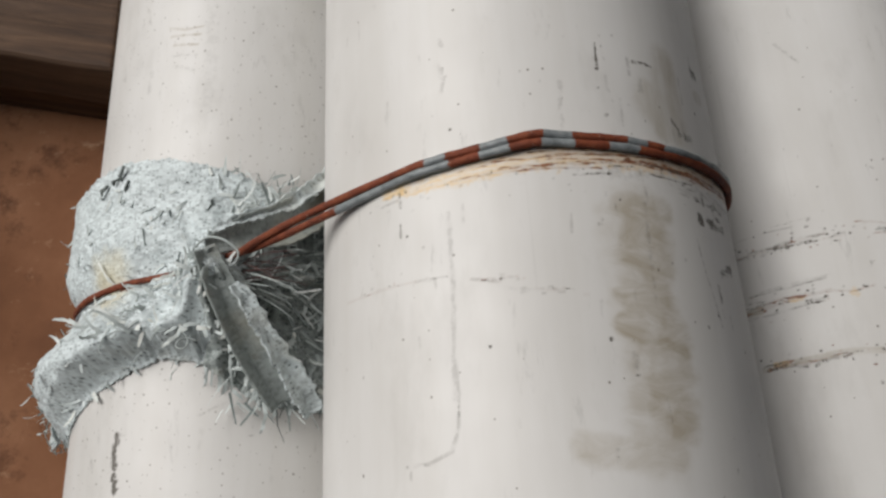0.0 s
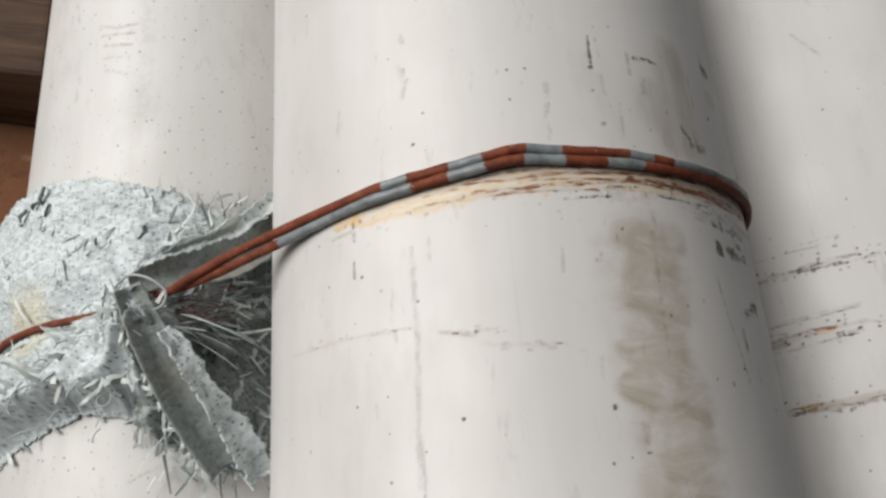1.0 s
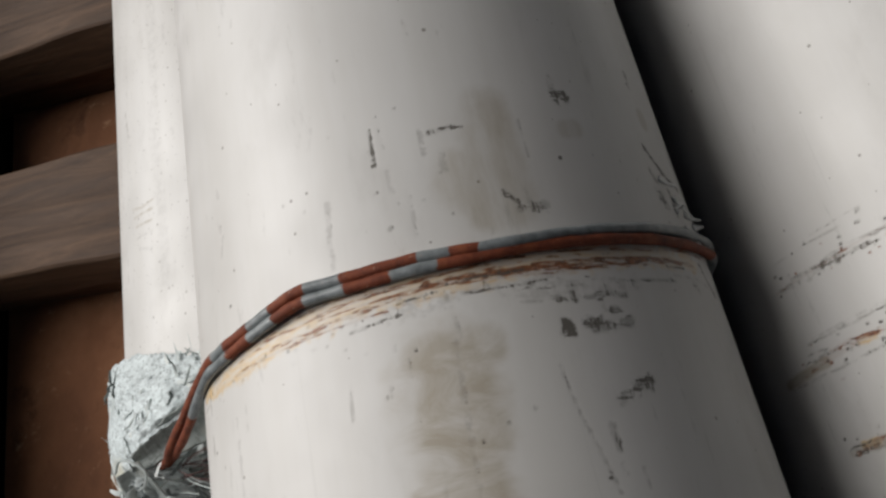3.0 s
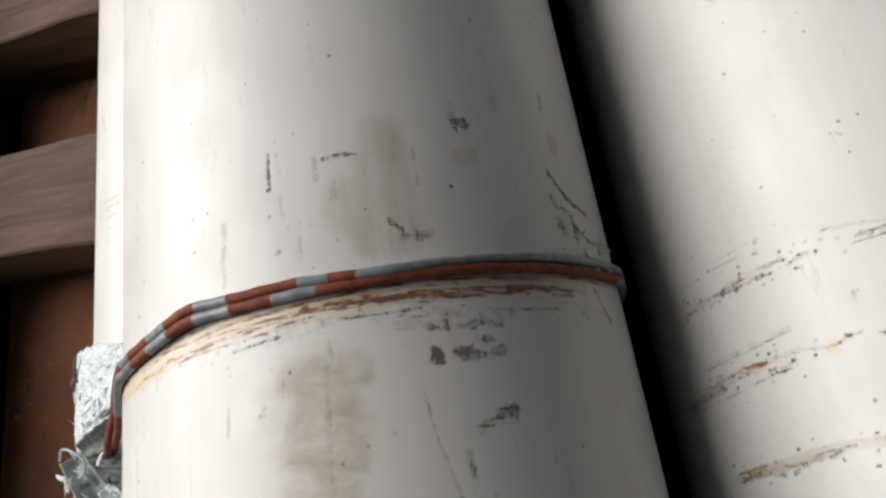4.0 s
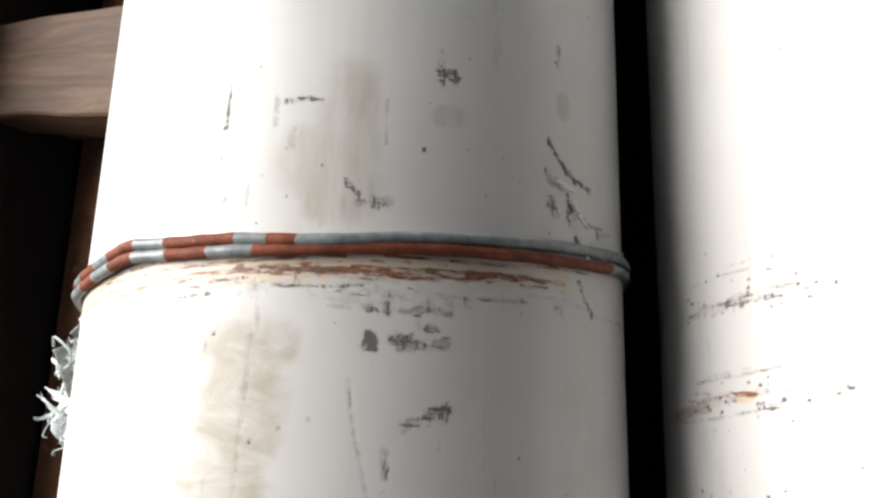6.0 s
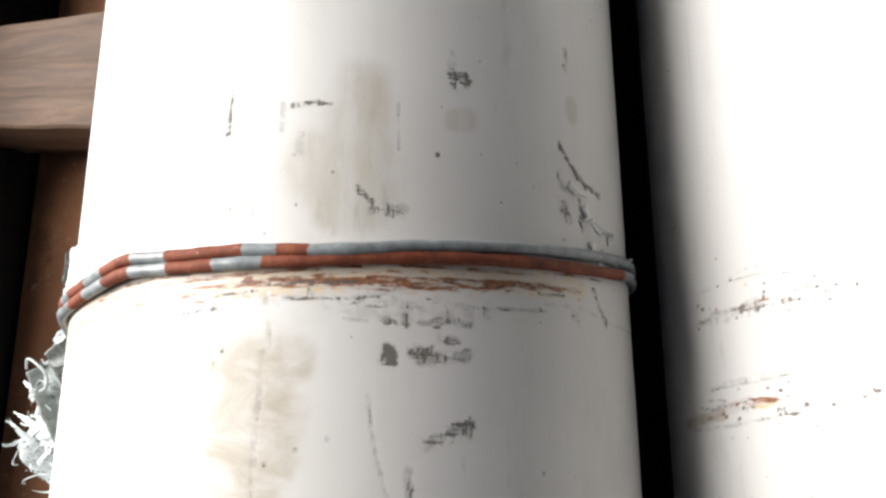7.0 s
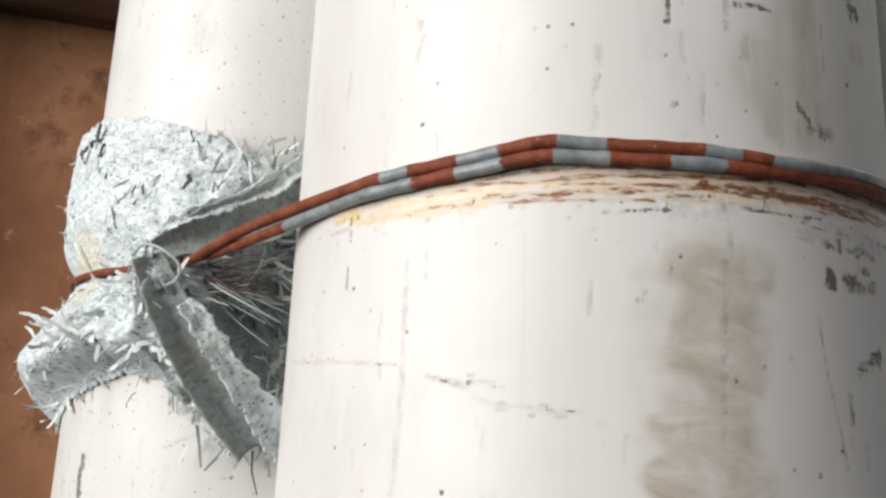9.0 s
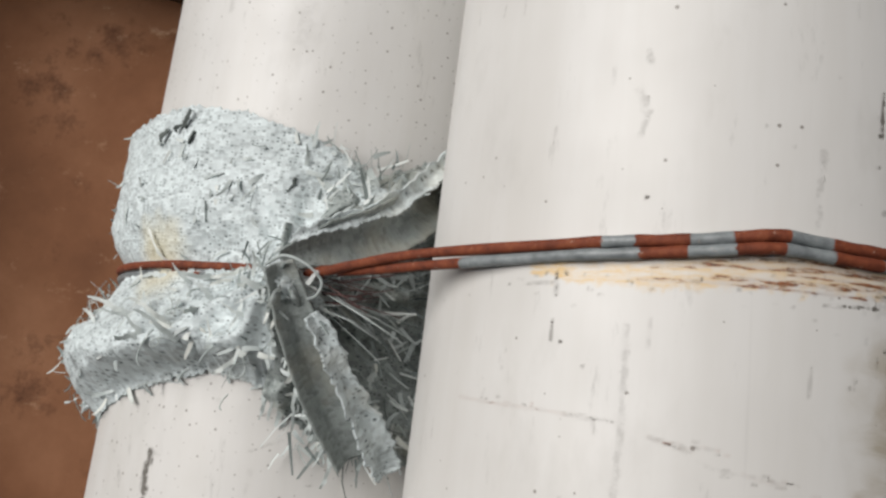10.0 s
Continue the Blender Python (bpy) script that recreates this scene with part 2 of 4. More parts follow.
def grid_mesh(name, points, material, parent=None, wrap=False, uv=None):
    """A mesh over an array of points (rows, columns, 3)."""
    rows, cols = points.shape[:2]
    idx = np.arange(rows * cols).reshape(rows, cols)
    nxt = np.roll(idx, -1, axis=1) if wrap else idx[:, 1:]
    cur = idx if wrap else idx[:, :-1]
    faces = np.stack([cur[:-1], nxt[:-1], nxt[1:], cur[1:]], -1).reshape(-1, 4)
    me = bpy.data.meshes.new(name)
    me.vertices.add(rows * cols)
    me.vertices.foreach_set("co", points.reshape(-1).astype(np.float32))
    me.loops.add(faces.size)
    me.loops.foreach_set("vertex_index", faces.reshape(-1).astype(np.int32))
    me.polygons.add(len(faces))
    me.polygons.foreach_set("loop_start", (np.arange(len(faces)) * 4).astype(np.int32))
    me.polygons.foreach_set("use_smooth", np.ones(len(faces), dtype=bool))
    me.update(calc_edges=True)
    if uv is not None:
        layer = me.uv_layers.new(name="UVMap")
        layer.data.foreach_set("uv", uv.reshape(-1, 2)[faces.reshape(-1)].reshape(-1).astype(np.float32))
    me.materials.append(material)
    ob = new(name, me)
    if parent:
        ob.parent = parent
    return ob


def bevelled_box(size, bevel, segments=2):
    bm = bmesh.new()
    bmesh.ops.create_cube(bm, size=1)
    bmesh.ops.scale(bm, vec=size, verts=bm.verts)
    bmesh.ops.bevel(bm, geom=bm.edges[:], offset=bevel, segments=segments, affect="EDGES", profile=0.6)
    return bm


def smooth_step(a, b, x):
    u = np.clip((x - a) / (b - a), 0, 1)
    return u * u * (3 - 2 * u)


def fractal(points, scale, octaves=3, seed=0.0):
    """Smooth noise at an array of points, about -1 to 1."""
    flat = points.reshape(-1, 3) * scale + seed
    out = np.array([noise.fractal(Vector(p), 0.9, 2.1, octaves) for p in flat])
    return out.reshape(points.shape[:-1])


# ---- the pipes: three uPVC lengths near 160 mm, fitted to the camera's view, one lying on two ----
class Pipe:
    def __init__(self, x, z, radius):
        self.x, self.z, self.r, self.marks = x, z, radius, []


TOP = Pipe(0.0, 0.300, 0.0800)
LOW = Pipe(-0.1347, 0.2127, 0.0778)
FAR = Pipe(0.1510, 0.2155, 0.0812)
WALL = 0.0062


def mark(pipe, kind, width, strength, *way):
    """A stain or scrape on a pipe: width in mm; its way as degrees round from the top and mm along."""
    pipe.marks.append((kind, width / 1000, strength, np.array(way) * (math.pi / 180, 0.001)))


mark(TOP, "tan", 15, .66, (23.3, -3.8), (22.7, -15.9), (22.2, -27.5), (22.9, -38.6), (23.7, -49.3), (23.8, -63.3))
mark(TOP, "tan", 17, .35, (20.7, -5.6), (20.9, -21.9), (21.3, -35.9), (22.2, -49.2), (21.9, -63.2))
mark(TOP, "tan", 7, .7, (16.6, -30.7), (19.6, -32.0), (22.8, -33.1))
mark(TOP, "tan", 8, .7, (16.5, -39.2), (19.4, -41.3), (23.9, -42.0))
mark(TOP, "tan", 7, .7, (23.3, -46.4), (27.9, -47.3))
mark(TOP, "tan", 7, .6, (18.1, -51.7), (22.0, -54.4))
mark(TOP, "tan", 8, .55, (18.9, -1.4), (23.6, -1.7), (29.0, -0.6))
mark(FAR, "grime", 2.0, .45, (-43.7, 14.5), (-36.1, 13.9), (-32.3, 14.3))
mark(FAR, "grime", 1.2, .7, (-32.2, 14.7), (-28.7, 14.8), (-21.6, 15.6))
mark(FAR, "grime", 0.8, .4, (-30.8, 16.8), (-24.3, 17.7), (-19.6, 17.5))
mark(FAR, "tan", 2.6, .7, (-51.7, -11.4), (-44.6, -10.6), (-39.7, -9.7))
mark(FAR, "grime", 1.0, .45, (-50.8, -13.3), (-37.3, -12.8), (-22.0, -10.6))
mark(FAR, "grime", 0.8, .4, (-43.0, 22.2), (-34.0, 22.8), (-25.9, 23.1))
mark(FAR, "grime", 0.8, .5, (-42.2, -3.4), (-30.3, -2.7), (-20.3, -1.3))
mark(FAR, "orange", 1.4, 1, (-31.0, -8.4), (-27.6, -8.7))
mark(FAR, "orange", 2.2, .9, (-38.5, -33.3), (-35.4, -33.4))
mark(FAR, "grime", 1.4, .6, (-40.0, -35.0), (-33.2, -35.0), (-30.0, -36.3))
mark(FAR, "grime", 1.4, .5, (-27.5, -35.5), (-23.2, -34.2), (-19.0, -34.2))
mark(FAR, "grime", 1.2, 1, (-26.8, 18.2), (-26.8, 18.4))
mark(FAR, "grime", 1.2, 0.9, (-33.7, 15.4), (-33.7, 15.6))
mark(FAR, "grime", 1, 0.8, (-30.5, 14.3), (-30.5, 14.5))
mark(FAR, "grime", 1.1, 0.8, (-21.8, 24.5), (-21.8, 24.7))
mark(FAR, "grime", 1, 0.6, (-33.9, 23.5), (-33.9, 23.7))
mark(FAR, "grime", 1.3, 0.6, (-17.7, 19.5), (-17.7, 19.7))
mark(FAR, "grime", 1, 0.7, (-32.6, -2.4), (-32.6, -2.1999999999999997))
mark(FAR, "grime", 1, 0.7, (-24.2, -3.7), (-24.2, -3.5))
mark(FAR, "grime", 1.3, 0.8, (-33.7, -8.8), (-33.7, -8.600000000000001))
mark(FAR, "grime", 1.1, 0.8, (-26.7, -9.8), (-26.7, -9.600000000000001))
mark(FAR, "grime", 1.1, 0.7, (-25.3, -10.6), (-25.3, -10.4))
mark(FAR, "grime", 1.3, 0.6, (-24.5, -6.8), (-24.5, -6.6))
mark(FAR, "grime", 1.1, 0.7, (-21.9, -9.4), (-21.9, -9.200000000000001))
mark(FAR, "grime", 1, 0.6, (-17.1, -8.1), (-17.1, -7.8999999999999995))
mark(FAR, "grime", 1, 0.6, (-26.5, -12.7), (-26.5, -12.5))
mark(FAR, "grime", 1, 0.9, (-34.1, -30.2), (-34.1, -30.0))
mark(FAR, "grime", 1, 0.7, (-31.3, -32.6), (-31.3, -32.4))
mark(FAR, "grime", 1, 0.6, (-14.6, 20.0), (-14.6, 20.2))
mark(FAR, "grime", 1, 0.6, (-26.0, -34.6), (-26.0, -34.4))
mark(TOP, "tan", 7, .45, (4.2, -73.9), (10.9, -76.5), (23.3, -77.2))
mark(TOP, "tan", 16, .4, (21.9, -50.2), (19.9, -72.8))
mark(TOP, "grime", 1.4, .36, (24.6, 1.2), (24.2, -13.8), (23.6, -33.1))
mark(TOP, "grime", 1.0, .7, (27.1, 11.8), (34.3, 11.4), (41.3, 11.9))
mark(TOP, "grime", 1.0, .6, (39.6, 9.9), (47.6, 10.1))
mark(TOP, "grime", 0.9, .6, (16.6, 12.8), (23.4, 13.3))
mark(TOP, "grime", 1.0, .6, (7.9, 9.2), (16.7, 10.1))
mark(TOP, "grime", 1.2, .6, (24.4, 13.1), (24.8, 10.4))
mark(TOP, "grime", 1.1, .5, (25.4, 6.7), (25.6, 2.0))
mark(TOP, "grime", 1.0, .5, (55.2, 10.7), (62.5, 11.0), (69.7, 11.5))
mark(TOP, "grime", 1.4, .5, (30.7, 14.0), (31.2, 12.5))
mark(TOP, "grime", 1.0, .35, (-29.1, -19.5), (-22.2, -20.3))
mark(TOP, "grime", 1.0, .3, (-15.3, -23.4), (-10.1, -24.7))
mark(TOP, "rust", 0.9, .3, (-3.0, -27.7), (2.9, -29.2))
mark(TOP, "grime", 1.6, .35, (16.4, 53.2), (16.8, 48.9))
mark(TOP, "grime", 1.2, .3, (18.8, 46.7), (19.2, 40.6))
mark(TOP, "grime", 1.0, .35, (22.1, 38.6), (21.9, 28.0))
mark(TOP, "grime", 1.4, .6, (27.8, 54.6), (32.2, 55.5))
mark(TOP, "grime", 2.0, .3, (-22.1, 55.9), (-21.1, 51.5))
mark(TOP, "rust", 0.7, .9, (2.3, 14.8), (16.4, 14.9), (27.0, 16.0), (38.6, 17.1))
mark(TOP, "rust", 0.7, .8, (-11.8, 15.2), (2.2, 15.7), (13.2, 16.5), (21.3, 16.8))
mark(TOP, "rust", 0.7, .9, (27.1, 14.1), (39.5, 13.9), (53.3, 14.1))
mark(TOP, "rust", 0.7, .8, (32.3, 19.4), (41.2, 18.9), (53.3, 18.8), (67.3, 19.5))
mark(TOP, "rust", 0.8, .9, (8.2, 12.7), (19.6, 14.5), (30.1, 15.0))
mark(TOP, "rust", 0.7, .8, (-6.4, 11.4), (3.9, 11.6), (14.7, 11.8))
mark(TOP, "orange", 8, .7, (-18.5, 13.3), (-2.2, 15.2), (11.0, 15.9), (21.3, 16.0), (30.6, 16.8), (38.6, 17.6))
mark(TOP, "orange", 6, .6, (38.6, 16.7), (48.5, 16.6), (58.3, 17.1), (69.9, 18.0), (78.8, 18.9))
mark(TOP, "orange", 5, .8, (-33.2, 12.6), (-17.1, 11.7), (-7.3, 13.1))
mark(TOP, "rust", 0.8, .9, (2.2, 16.3), (16.3, 16.5), (27.0, 17.5), (38.6, 18.5))
mark(TOP, "rust", 1.0, 1, (39.5, 16.2), (53.3, 16.4), (69.9, 17.6))
mark(TOP, "grime", 4.5, .3, (34.3, 10.4), (44.9, 9.6), (58.2, 9.8))
mark(TOP, "grime", 3.8, .3, (14.5, 10.4), (25.3, 10.5))
mark(TOP, "grime", 1.5, .35, (-21.1, 65.9), (-20.6, 63.1))
mark(TOP, "grime", 1.5, .35, (-21.0, 53.9), (-20.8, 52.0))
mark(TOP, "grime", 1.7, .35, (-20.5, 50.6), (-21.3, 44.9))
mark(TOP, "grime", 1.7, .32, (7.1, 42.9), (6.8, 34.2), (6.8, 25.8))
mark(TOP, "grime", 1.0, .8, (17.2, 59.3), (17.0, 48.7))
mark(TOP, "grime", 1.5, .6, (27.3, 54.6), (31.8, 54.5))
mark(TOP, "grime", 1.7, .5, (26.0, 55.7), (25.9, 49.1))
mark(TOP, "grime", 2.2, .4, (28.7, 48.2), (28.6, 43.5))
mark(TOP, "grime", 1.2, .5, (52.8, 64.2), (53.5, 60.5))
mark(TOP, "grime", 1.8, .6, (37.7, 35.8), (40.5, 31.4), (43.2, 29.8))
mark(TOP, "tan", 9, .5, (38.2, 57.8), (36.5, 45.5), (34.8, 32.0))
mark(TOP, "orange", 3.2, 1, (-38.2, 13.1), (-35.9, 13.0), (-33.5, 12.9))
mark(TOP, "grime", 1.2, .6, (-33.9, 12.4), (-33.8, 6.9))
mark(TOP, "grime", 1.0, .7, (-34.0, 1.0), (-34.0, -3.7))
mark(TOP, "grime", 1.0, .5, (-40.3, 9.6), (-34.7, 9.9))
mark(TOP, "grime", 1.5, .30, (-21.2, 0.6), (-21.1, -11.6), (-21.0, -17.5), (-21.1, -28.8), (-21.4, -39.7), (-21.7, -47.6), (-21.9, -57.8))
mark(TOP, "grime", 1.3, .36, (-21.5, -46.9), (-21.0, -57.0), (-21.5, -66.6), (-23.2, -72.7), (-28.5, -75.4), (-34.2, -75.6))
mark(TOP, "rust", 1.0, .5, (-54.1, -18.5), (-45.2, -19.2), (-35.4, -19.4), (-30.1, -19.8))
mark(TOP, "grime", 0.9, .3, (-30.7, -19.7), (-25.2, -20.5))
mark(TOP, "grime", 1.1, .3, (-16.6, -22.5), (-11.5, -23.7))
mark(TOP, "grime", 0.9, .25, (-9.7, -26.1), (-6.9, -27.5), (-1.1, -27.7), (3.1, -28.7))
mark(TOP, "grime", 1.8, .4, (16.8, -47.8), (16.7, -54.2))
mark(TOP, "orange", 2.6, .5, (-24.7, 14.0), (-11.7, 14.9), (-2.3, 16.2), (3.5, 16.8), (10.9, 16.9))
mark(TOP, "orange", 2.4, .4, (11.0, 16.7), (21.3, 16.6), (30.6, 17.9), (38.6, 19.0))
mark(TOP, "rust", 1.2, .5, (-2.4, 17.4), (6.1, 17.3), (13.1, 17.6))
mark(TOP, "rust", 1.2, .6, (19.3, 17.0), (26.9, 18.2), (32.3, 18.6))
mark(TOP, "rust", 1.0, .65, (-9.2, 12.8), (5.1, 13.3), (13.3, 14.0), (25.2, 14.7))
mark(TOP, "rust", 1.4, .95, (25.2, 15.7), (32.4, 15.5), (39.5, 15.3), (43.1, 14.8))
mark(TOP, "rust", 1.4, 1, (43.5, 14.9), (48.5, 14.8), (59.3, 15.6))
mark(TOP, "rust", 1.6, .8, (62.6, 16.4), (69.9, 17.1), (78.8, 17.8))
mark(TOP, "rust", 1.2, .6, (30.6, 17.1), (39.5, 17.5), (48.5, 17.4))
mark(TOP, "rust", 1.2, .5, (39.6, 12.9), (46.7, 13.3))
mark(TOP, "grime", 0.9, .35, (34.3, 11.1), (44.9, 10.9), (54.3, 11.2))
mark(TOP, "grime", 0.9, .35, (69.8, 13.2), (78.6, 13.8), (88.7, 11.9), (108.4, 12.4))
mark(TOP, "grime", 0.9, .4, (36.2, 7.3), (39.6, 7.0))
mark(TOP, "grime", 2.2, .75, (41.9, 7.2), (43.9, 6.6))
mark(TOP, "grime", 2.0, .7, (45.2, 8.1), (45.2, 6.4))
mark(TOP, "grime", 1.8, .65, (47.6, 6.6), (51.3, 7.4), (55.4, 6.8))
mark(TOP, "grime", 1.7, .6, (50.2, 6.5), (50.4, 3.7))
mark(TOP, "grime", 2.4, .7, (51.8, 3.5), (53.2, 3.4))
mark(TOP, "grime", 3.0, .95, (42.6, 1.3), (42.8, -1.2))
mark(TOP, "grime", 3.8, .8, (46.8, 0.2), (48.6, -0.2), (50.4, -0.3))
mark(TOP, "grime", 3.0, .65, (51.6, -0.3), (54.7, 0.5))
mark(TOP, "grime", 0.9, .55, (39.9, -8.0), (40.8, -16.4), (42.0, -23.4), (43.2, -30.2), (44.3, -36.4))
mark(TOP, "grime", 1.8, .5, (45.9, -22.1), (46.1, -27.9))
mark(TOP, "grime", 1.5, .4, (46.0, -30.8), (46.0, -33.0))
mark(TOP, "grime", 3.0, .5, (48.7, -17.3), (52.3, -14.9))
mark(TOP, "grime", 3.8, .75, (52.3, -15.2), (54.9, -14.3))
mark(TOP, "grime", 1.8, .75, (83.1, 19.0), (84.8, 15.3), (87.4, 11.6))
mark(TOP, "grime", 2.6, .5, (76.8, 11.9), (77.6, 10.4))
mark(TOP, "grime", 2.2, .6, (78.0, 80.5), (77.8, 74.6))
mark(TOP, "tan", 4, .4, (79.2, 65.6), (79.3, 63.2))
mark(TOP, "grime", 2.2, .8, (75.0, 53.4), (77.6, 49.1), (82.0, 45.5), (87.4, 44.6))
mark(TOP, "grime", 2.2, .6, (74.3, 45.4), (75.7, 42.2))
mark(TOP, "grime", 3.4, .65, (74.8, 38.6), (76.6, 34.7))
mark(TOP, "grime", 2.2, .5, (80.2, 40.9), (80.6, 33.4))
mark(TOP, "grime", 0.9, .85, (29.5, 55.3), (33.3, 54.8))
mark(TOP, "grime", 0.9, .5, (44.0, 55.5), (44.1, 44.9))
mark(TOP, "grime", 4.1, .85, (53.2, 63.8), (55.1, 63.5))
mark(TOP, "grime", 2.2, .5, (52.9, 68.9), (53.1, 61.6))
mark(TOP, "tan", 4.5, .35, (53.4, 53.1), (55.0, 53.4))
mark(TOP, "tan", 12, .4, (31.8, 40.8), (34.7, 36.0), (38.3, 34.1))
mark(TOP, "grime", 3.4, .65, (42.9, 30.6), (44.0, 31.0))
mark(TOP, "grime", 2.2, .5, (40.2, 30.4), (40.5, 30.4))
mark(TOP, "grime", 1.8, .35, (42.0, 35.7), (41.8, 31.6))
mark(TOP, "tan", 10, .35, (37.9, 59.2), (39.0, 50.7), (38.2, 39.5))
mark(TOP, "grime", 1.2, 1, (16.6, 49.0), (16.6, 49.2))
mark(TOP, "grime", 1.0, .7, (16.6, 41.7), (16.6, 41.900000000000006))
mark(TOP, "grime", 1.0, .7, (20.0, 37.3), (20.0, 37.5))
mark(TOP, "grime", 1.0, .6, (24.2, 36.7), (24.2, 36.900000000000006))
mark(TOP, "grime", 1.0, 1, (28.5, 31.7), (28.5, 31.9))
mark(TOP, "grime", 1.0, .6, (9.3, 61.2), (9.3, 61.400000000000006))
mark(TOP, "grime", 1.0, .6, (22.4, 63.6), (22.4, 63.800000000000004))
mark(TOP, "grime", 1.0, .5, (18.7, 62.5), (18.7, 62.7))
mark(TOP, "grime", 0.8, .6, (2.4, 43.5), (2.4, 43.7))
mark(TOP, "grime", 1.3, 1, (50.3, 44.2), (50.3, 44.400000000000006))
mark(TOP, "grime", 1.3, 1, (38.5, -37.9), (38.5, -37.699999999999996))
mark(TOP, "grime", 1.1, .6, (34.3, -16.6), (34.3, -16.400000000000002))
mark(TOP, "grime", 1.0, .6, (29.9, -18.6), (29.9, -18.400000000000002))
mark(TOP, "grime", 1.0, .8, (25.6, -21.4), (25.6, -21.2))
mark(TOP, "grime", 1.1, .8, (43.2, -33.4), (43.2, -33.199999999999996))
mark(TOP, "grime", 1.2, .8, (18.2, 1.1), (18.2, 1.3))
mark(TOP, "grime", 1.0, .7, (12.3, -7.6), (12.3, -7.3999999999999995))
mark(TOP, "grime", 1.1, .9, (-19.7, 29.9), (-19.7, 30.099999999999998))
mark(TOP, "grime", 1.1, .5, (-2.0, 47.8), (-2.0, 48.0))
mark(TOP, "grime", 1.0, .7, (16.3, 41.4), (16.3, 41.6))
mark(TOP, "grime", 1.6, .6, (17.7, 31.4), (17.7, 31.599999999999998))
mark(TOP, "grime", 1.0, .8, (-32.2, -3.9), (-32.2, -3.6999999999999997))
mark(TOP, "grime", 1.0, .8, (-27.9, -9.0), (-27.9, -8.8))
mark(TOP, "grime", 1.0, .7, (-47.4, -46.1), (-47.4, -45.9))
mark(TOP, "grime", 1.1, .8, (-13.7, -44.0), (-13.7, -43.8))
mark(TOP, "grime", 1.4, 1, (11.8, -43.8), (11.8, -43.599999999999994))
mark(TOP, "grime", 1.1, .6, (-28.1, 8.5), (-28.1, 8.7))
mark(TOP, "grime", 1.1, .6, (-10.4, 12.2), (-10.4, 12.399999999999999))
mark(TOP, "grime", 1.1, .6, (-4.9, 10.5), (-4.9, 10.7))
# A wide, faint grey band along the pipe, drawn through the grime layer.
mark(LOW, "grime", 6.5, .15, (-1.5, 100.0), (-2.5, 160.0), (-1.0, 290.0))
mark(LOW, "tan", .9, .6, (-18.5, 145.5), (-12.0, 142.5), (-5.5, 142.8))
mark(LOW, "tan", .9, .6, (-17.6, 140.2), (-6.3, 138.4))
mark(LOW, "tan", .9, .6, (-16.5, 134.9), (-7.1, 132.8))
mark(LOW, "grime", 0.9, .4, (-17.3, 128.8), (-6.8, 127.0))
mark(LOW, "grime", 0.9, .4, (-15.3, 123.0), (-7.4, 118.3))
mark(LOW, "grime", 3.4, .95, (-24.6, -48.5), (-25.5, -54.6), (-24.0, -69.9))
mark(LOW, "grime", 1.2, .5, (-25.8, -48.3), (-21.2, -48.5))
mark(LOW, "grime", 2.2, .4, (-36.1, -56.4), (-34.8, -61.1))
mark(LOW, "grime", 2.2, .5, (-20.1, 187.5), (-21.9, 203.2))
mark(LOW, "grime", 2.2, .3, (-30.2, 162.3), (-28.4, 152.7))
mark(LOW, "grime", 2.6, .3, (-25.3, 123.2), (-25.7, 112.3))
mark(LOW, "grime", 0.9, .6, (16.2, -51.8), (17.5, -51.4))
mark(LOW, "grime", 0.9, .5, (9.2, -38.6), (1.6, -43.5))
mark(FAR, "grime", 1.2, .55, (-40.0, 15.9), (-32.2, 15.6), (-28.0, 16.3))
mark(FAR, "rust", 1.4, .7, (-40.9, -9.3), (-35.6, -7.2), (-31.5, -7.0))
mark(FAR, "rust", 1.4, 1, (-31.5, -7.2), (-26.6, -7.3))
mark(FAR, "rust", 1.7, .8, (-40.5, -35.3), (-34.2, -33.0))
mark(FAR, "rust", 1.1, .6, (-34.4, -34.5), (-29.5, -35.2), (-24.3, -33.6), (-20.5, -32.8))
mark(FAR, "grime", 1.5, .3, (-19.6, 111.7), (-14.0, 100.0))
mark(FAR, "rust", 1.1, .55, (-45.1, 14.2), (-29.9, 15.8), (-17.5, 17.8))
mark(FAR, "grime", 0.7, .35, (-32.0, 24.8), (-21.0, 25.7))
mark(FAR, "rust", 1.3, .6, (-47.6, -11.3), (-36.1, -9.2), (-29.2, -7.7), (-19.4, -7.0))
mark(FAR, "rust", 1.1, .6, (-19.4, -7.0), (-14.0, -8.3), (-8.3, -6.8))
mark(FAR, "grime", 0.7, .35, (-40.5, -2.5), (-18.9, -0.3))
mark(FAR, "tan", 2.1, .45, (-41.5, -34.6), (-25.4, -33.0), (-17.5, -32.1))
mark(FAR, "tan", 2.1, .45, (-17.5, -32.5), (-10.3, -33.1))
mark(FAR, "rust", 1.0, .7, (-38.3, -34.9), (-28.8, -34.9))
mark(FAR, "orange", 1.3, .7, (-30.4, -7.3), (-26.8, -7.7))
mark(FAR, "orange", 3.0, .7, (-14.1, -8.0), (-13.9, -9.3))
mark(FAR, "grime", 1.5, .6, (-2.0, 45.6), (-0.5, 44.1))
mark(FAR, "grime", 1.3, .5, (-7.5, 3.2), (-7.8, 1.6))
mark(FAR, "rust", 1.0, .6, (-9.3, 21.0), (-4.5, 20.3), (1.0, 18.5))
mark(FAR, "grime", 1.3, .7, (-18.2, -35.6), (-18.2, -35.4))
mark(FAR, "grime", 1.3, .5, (-21.3, 25.1), (-21.3, 25.3))
mark(FAR, "grime", 1.4, .6, (-12.4, -45.8), (-12.4, -45.6))


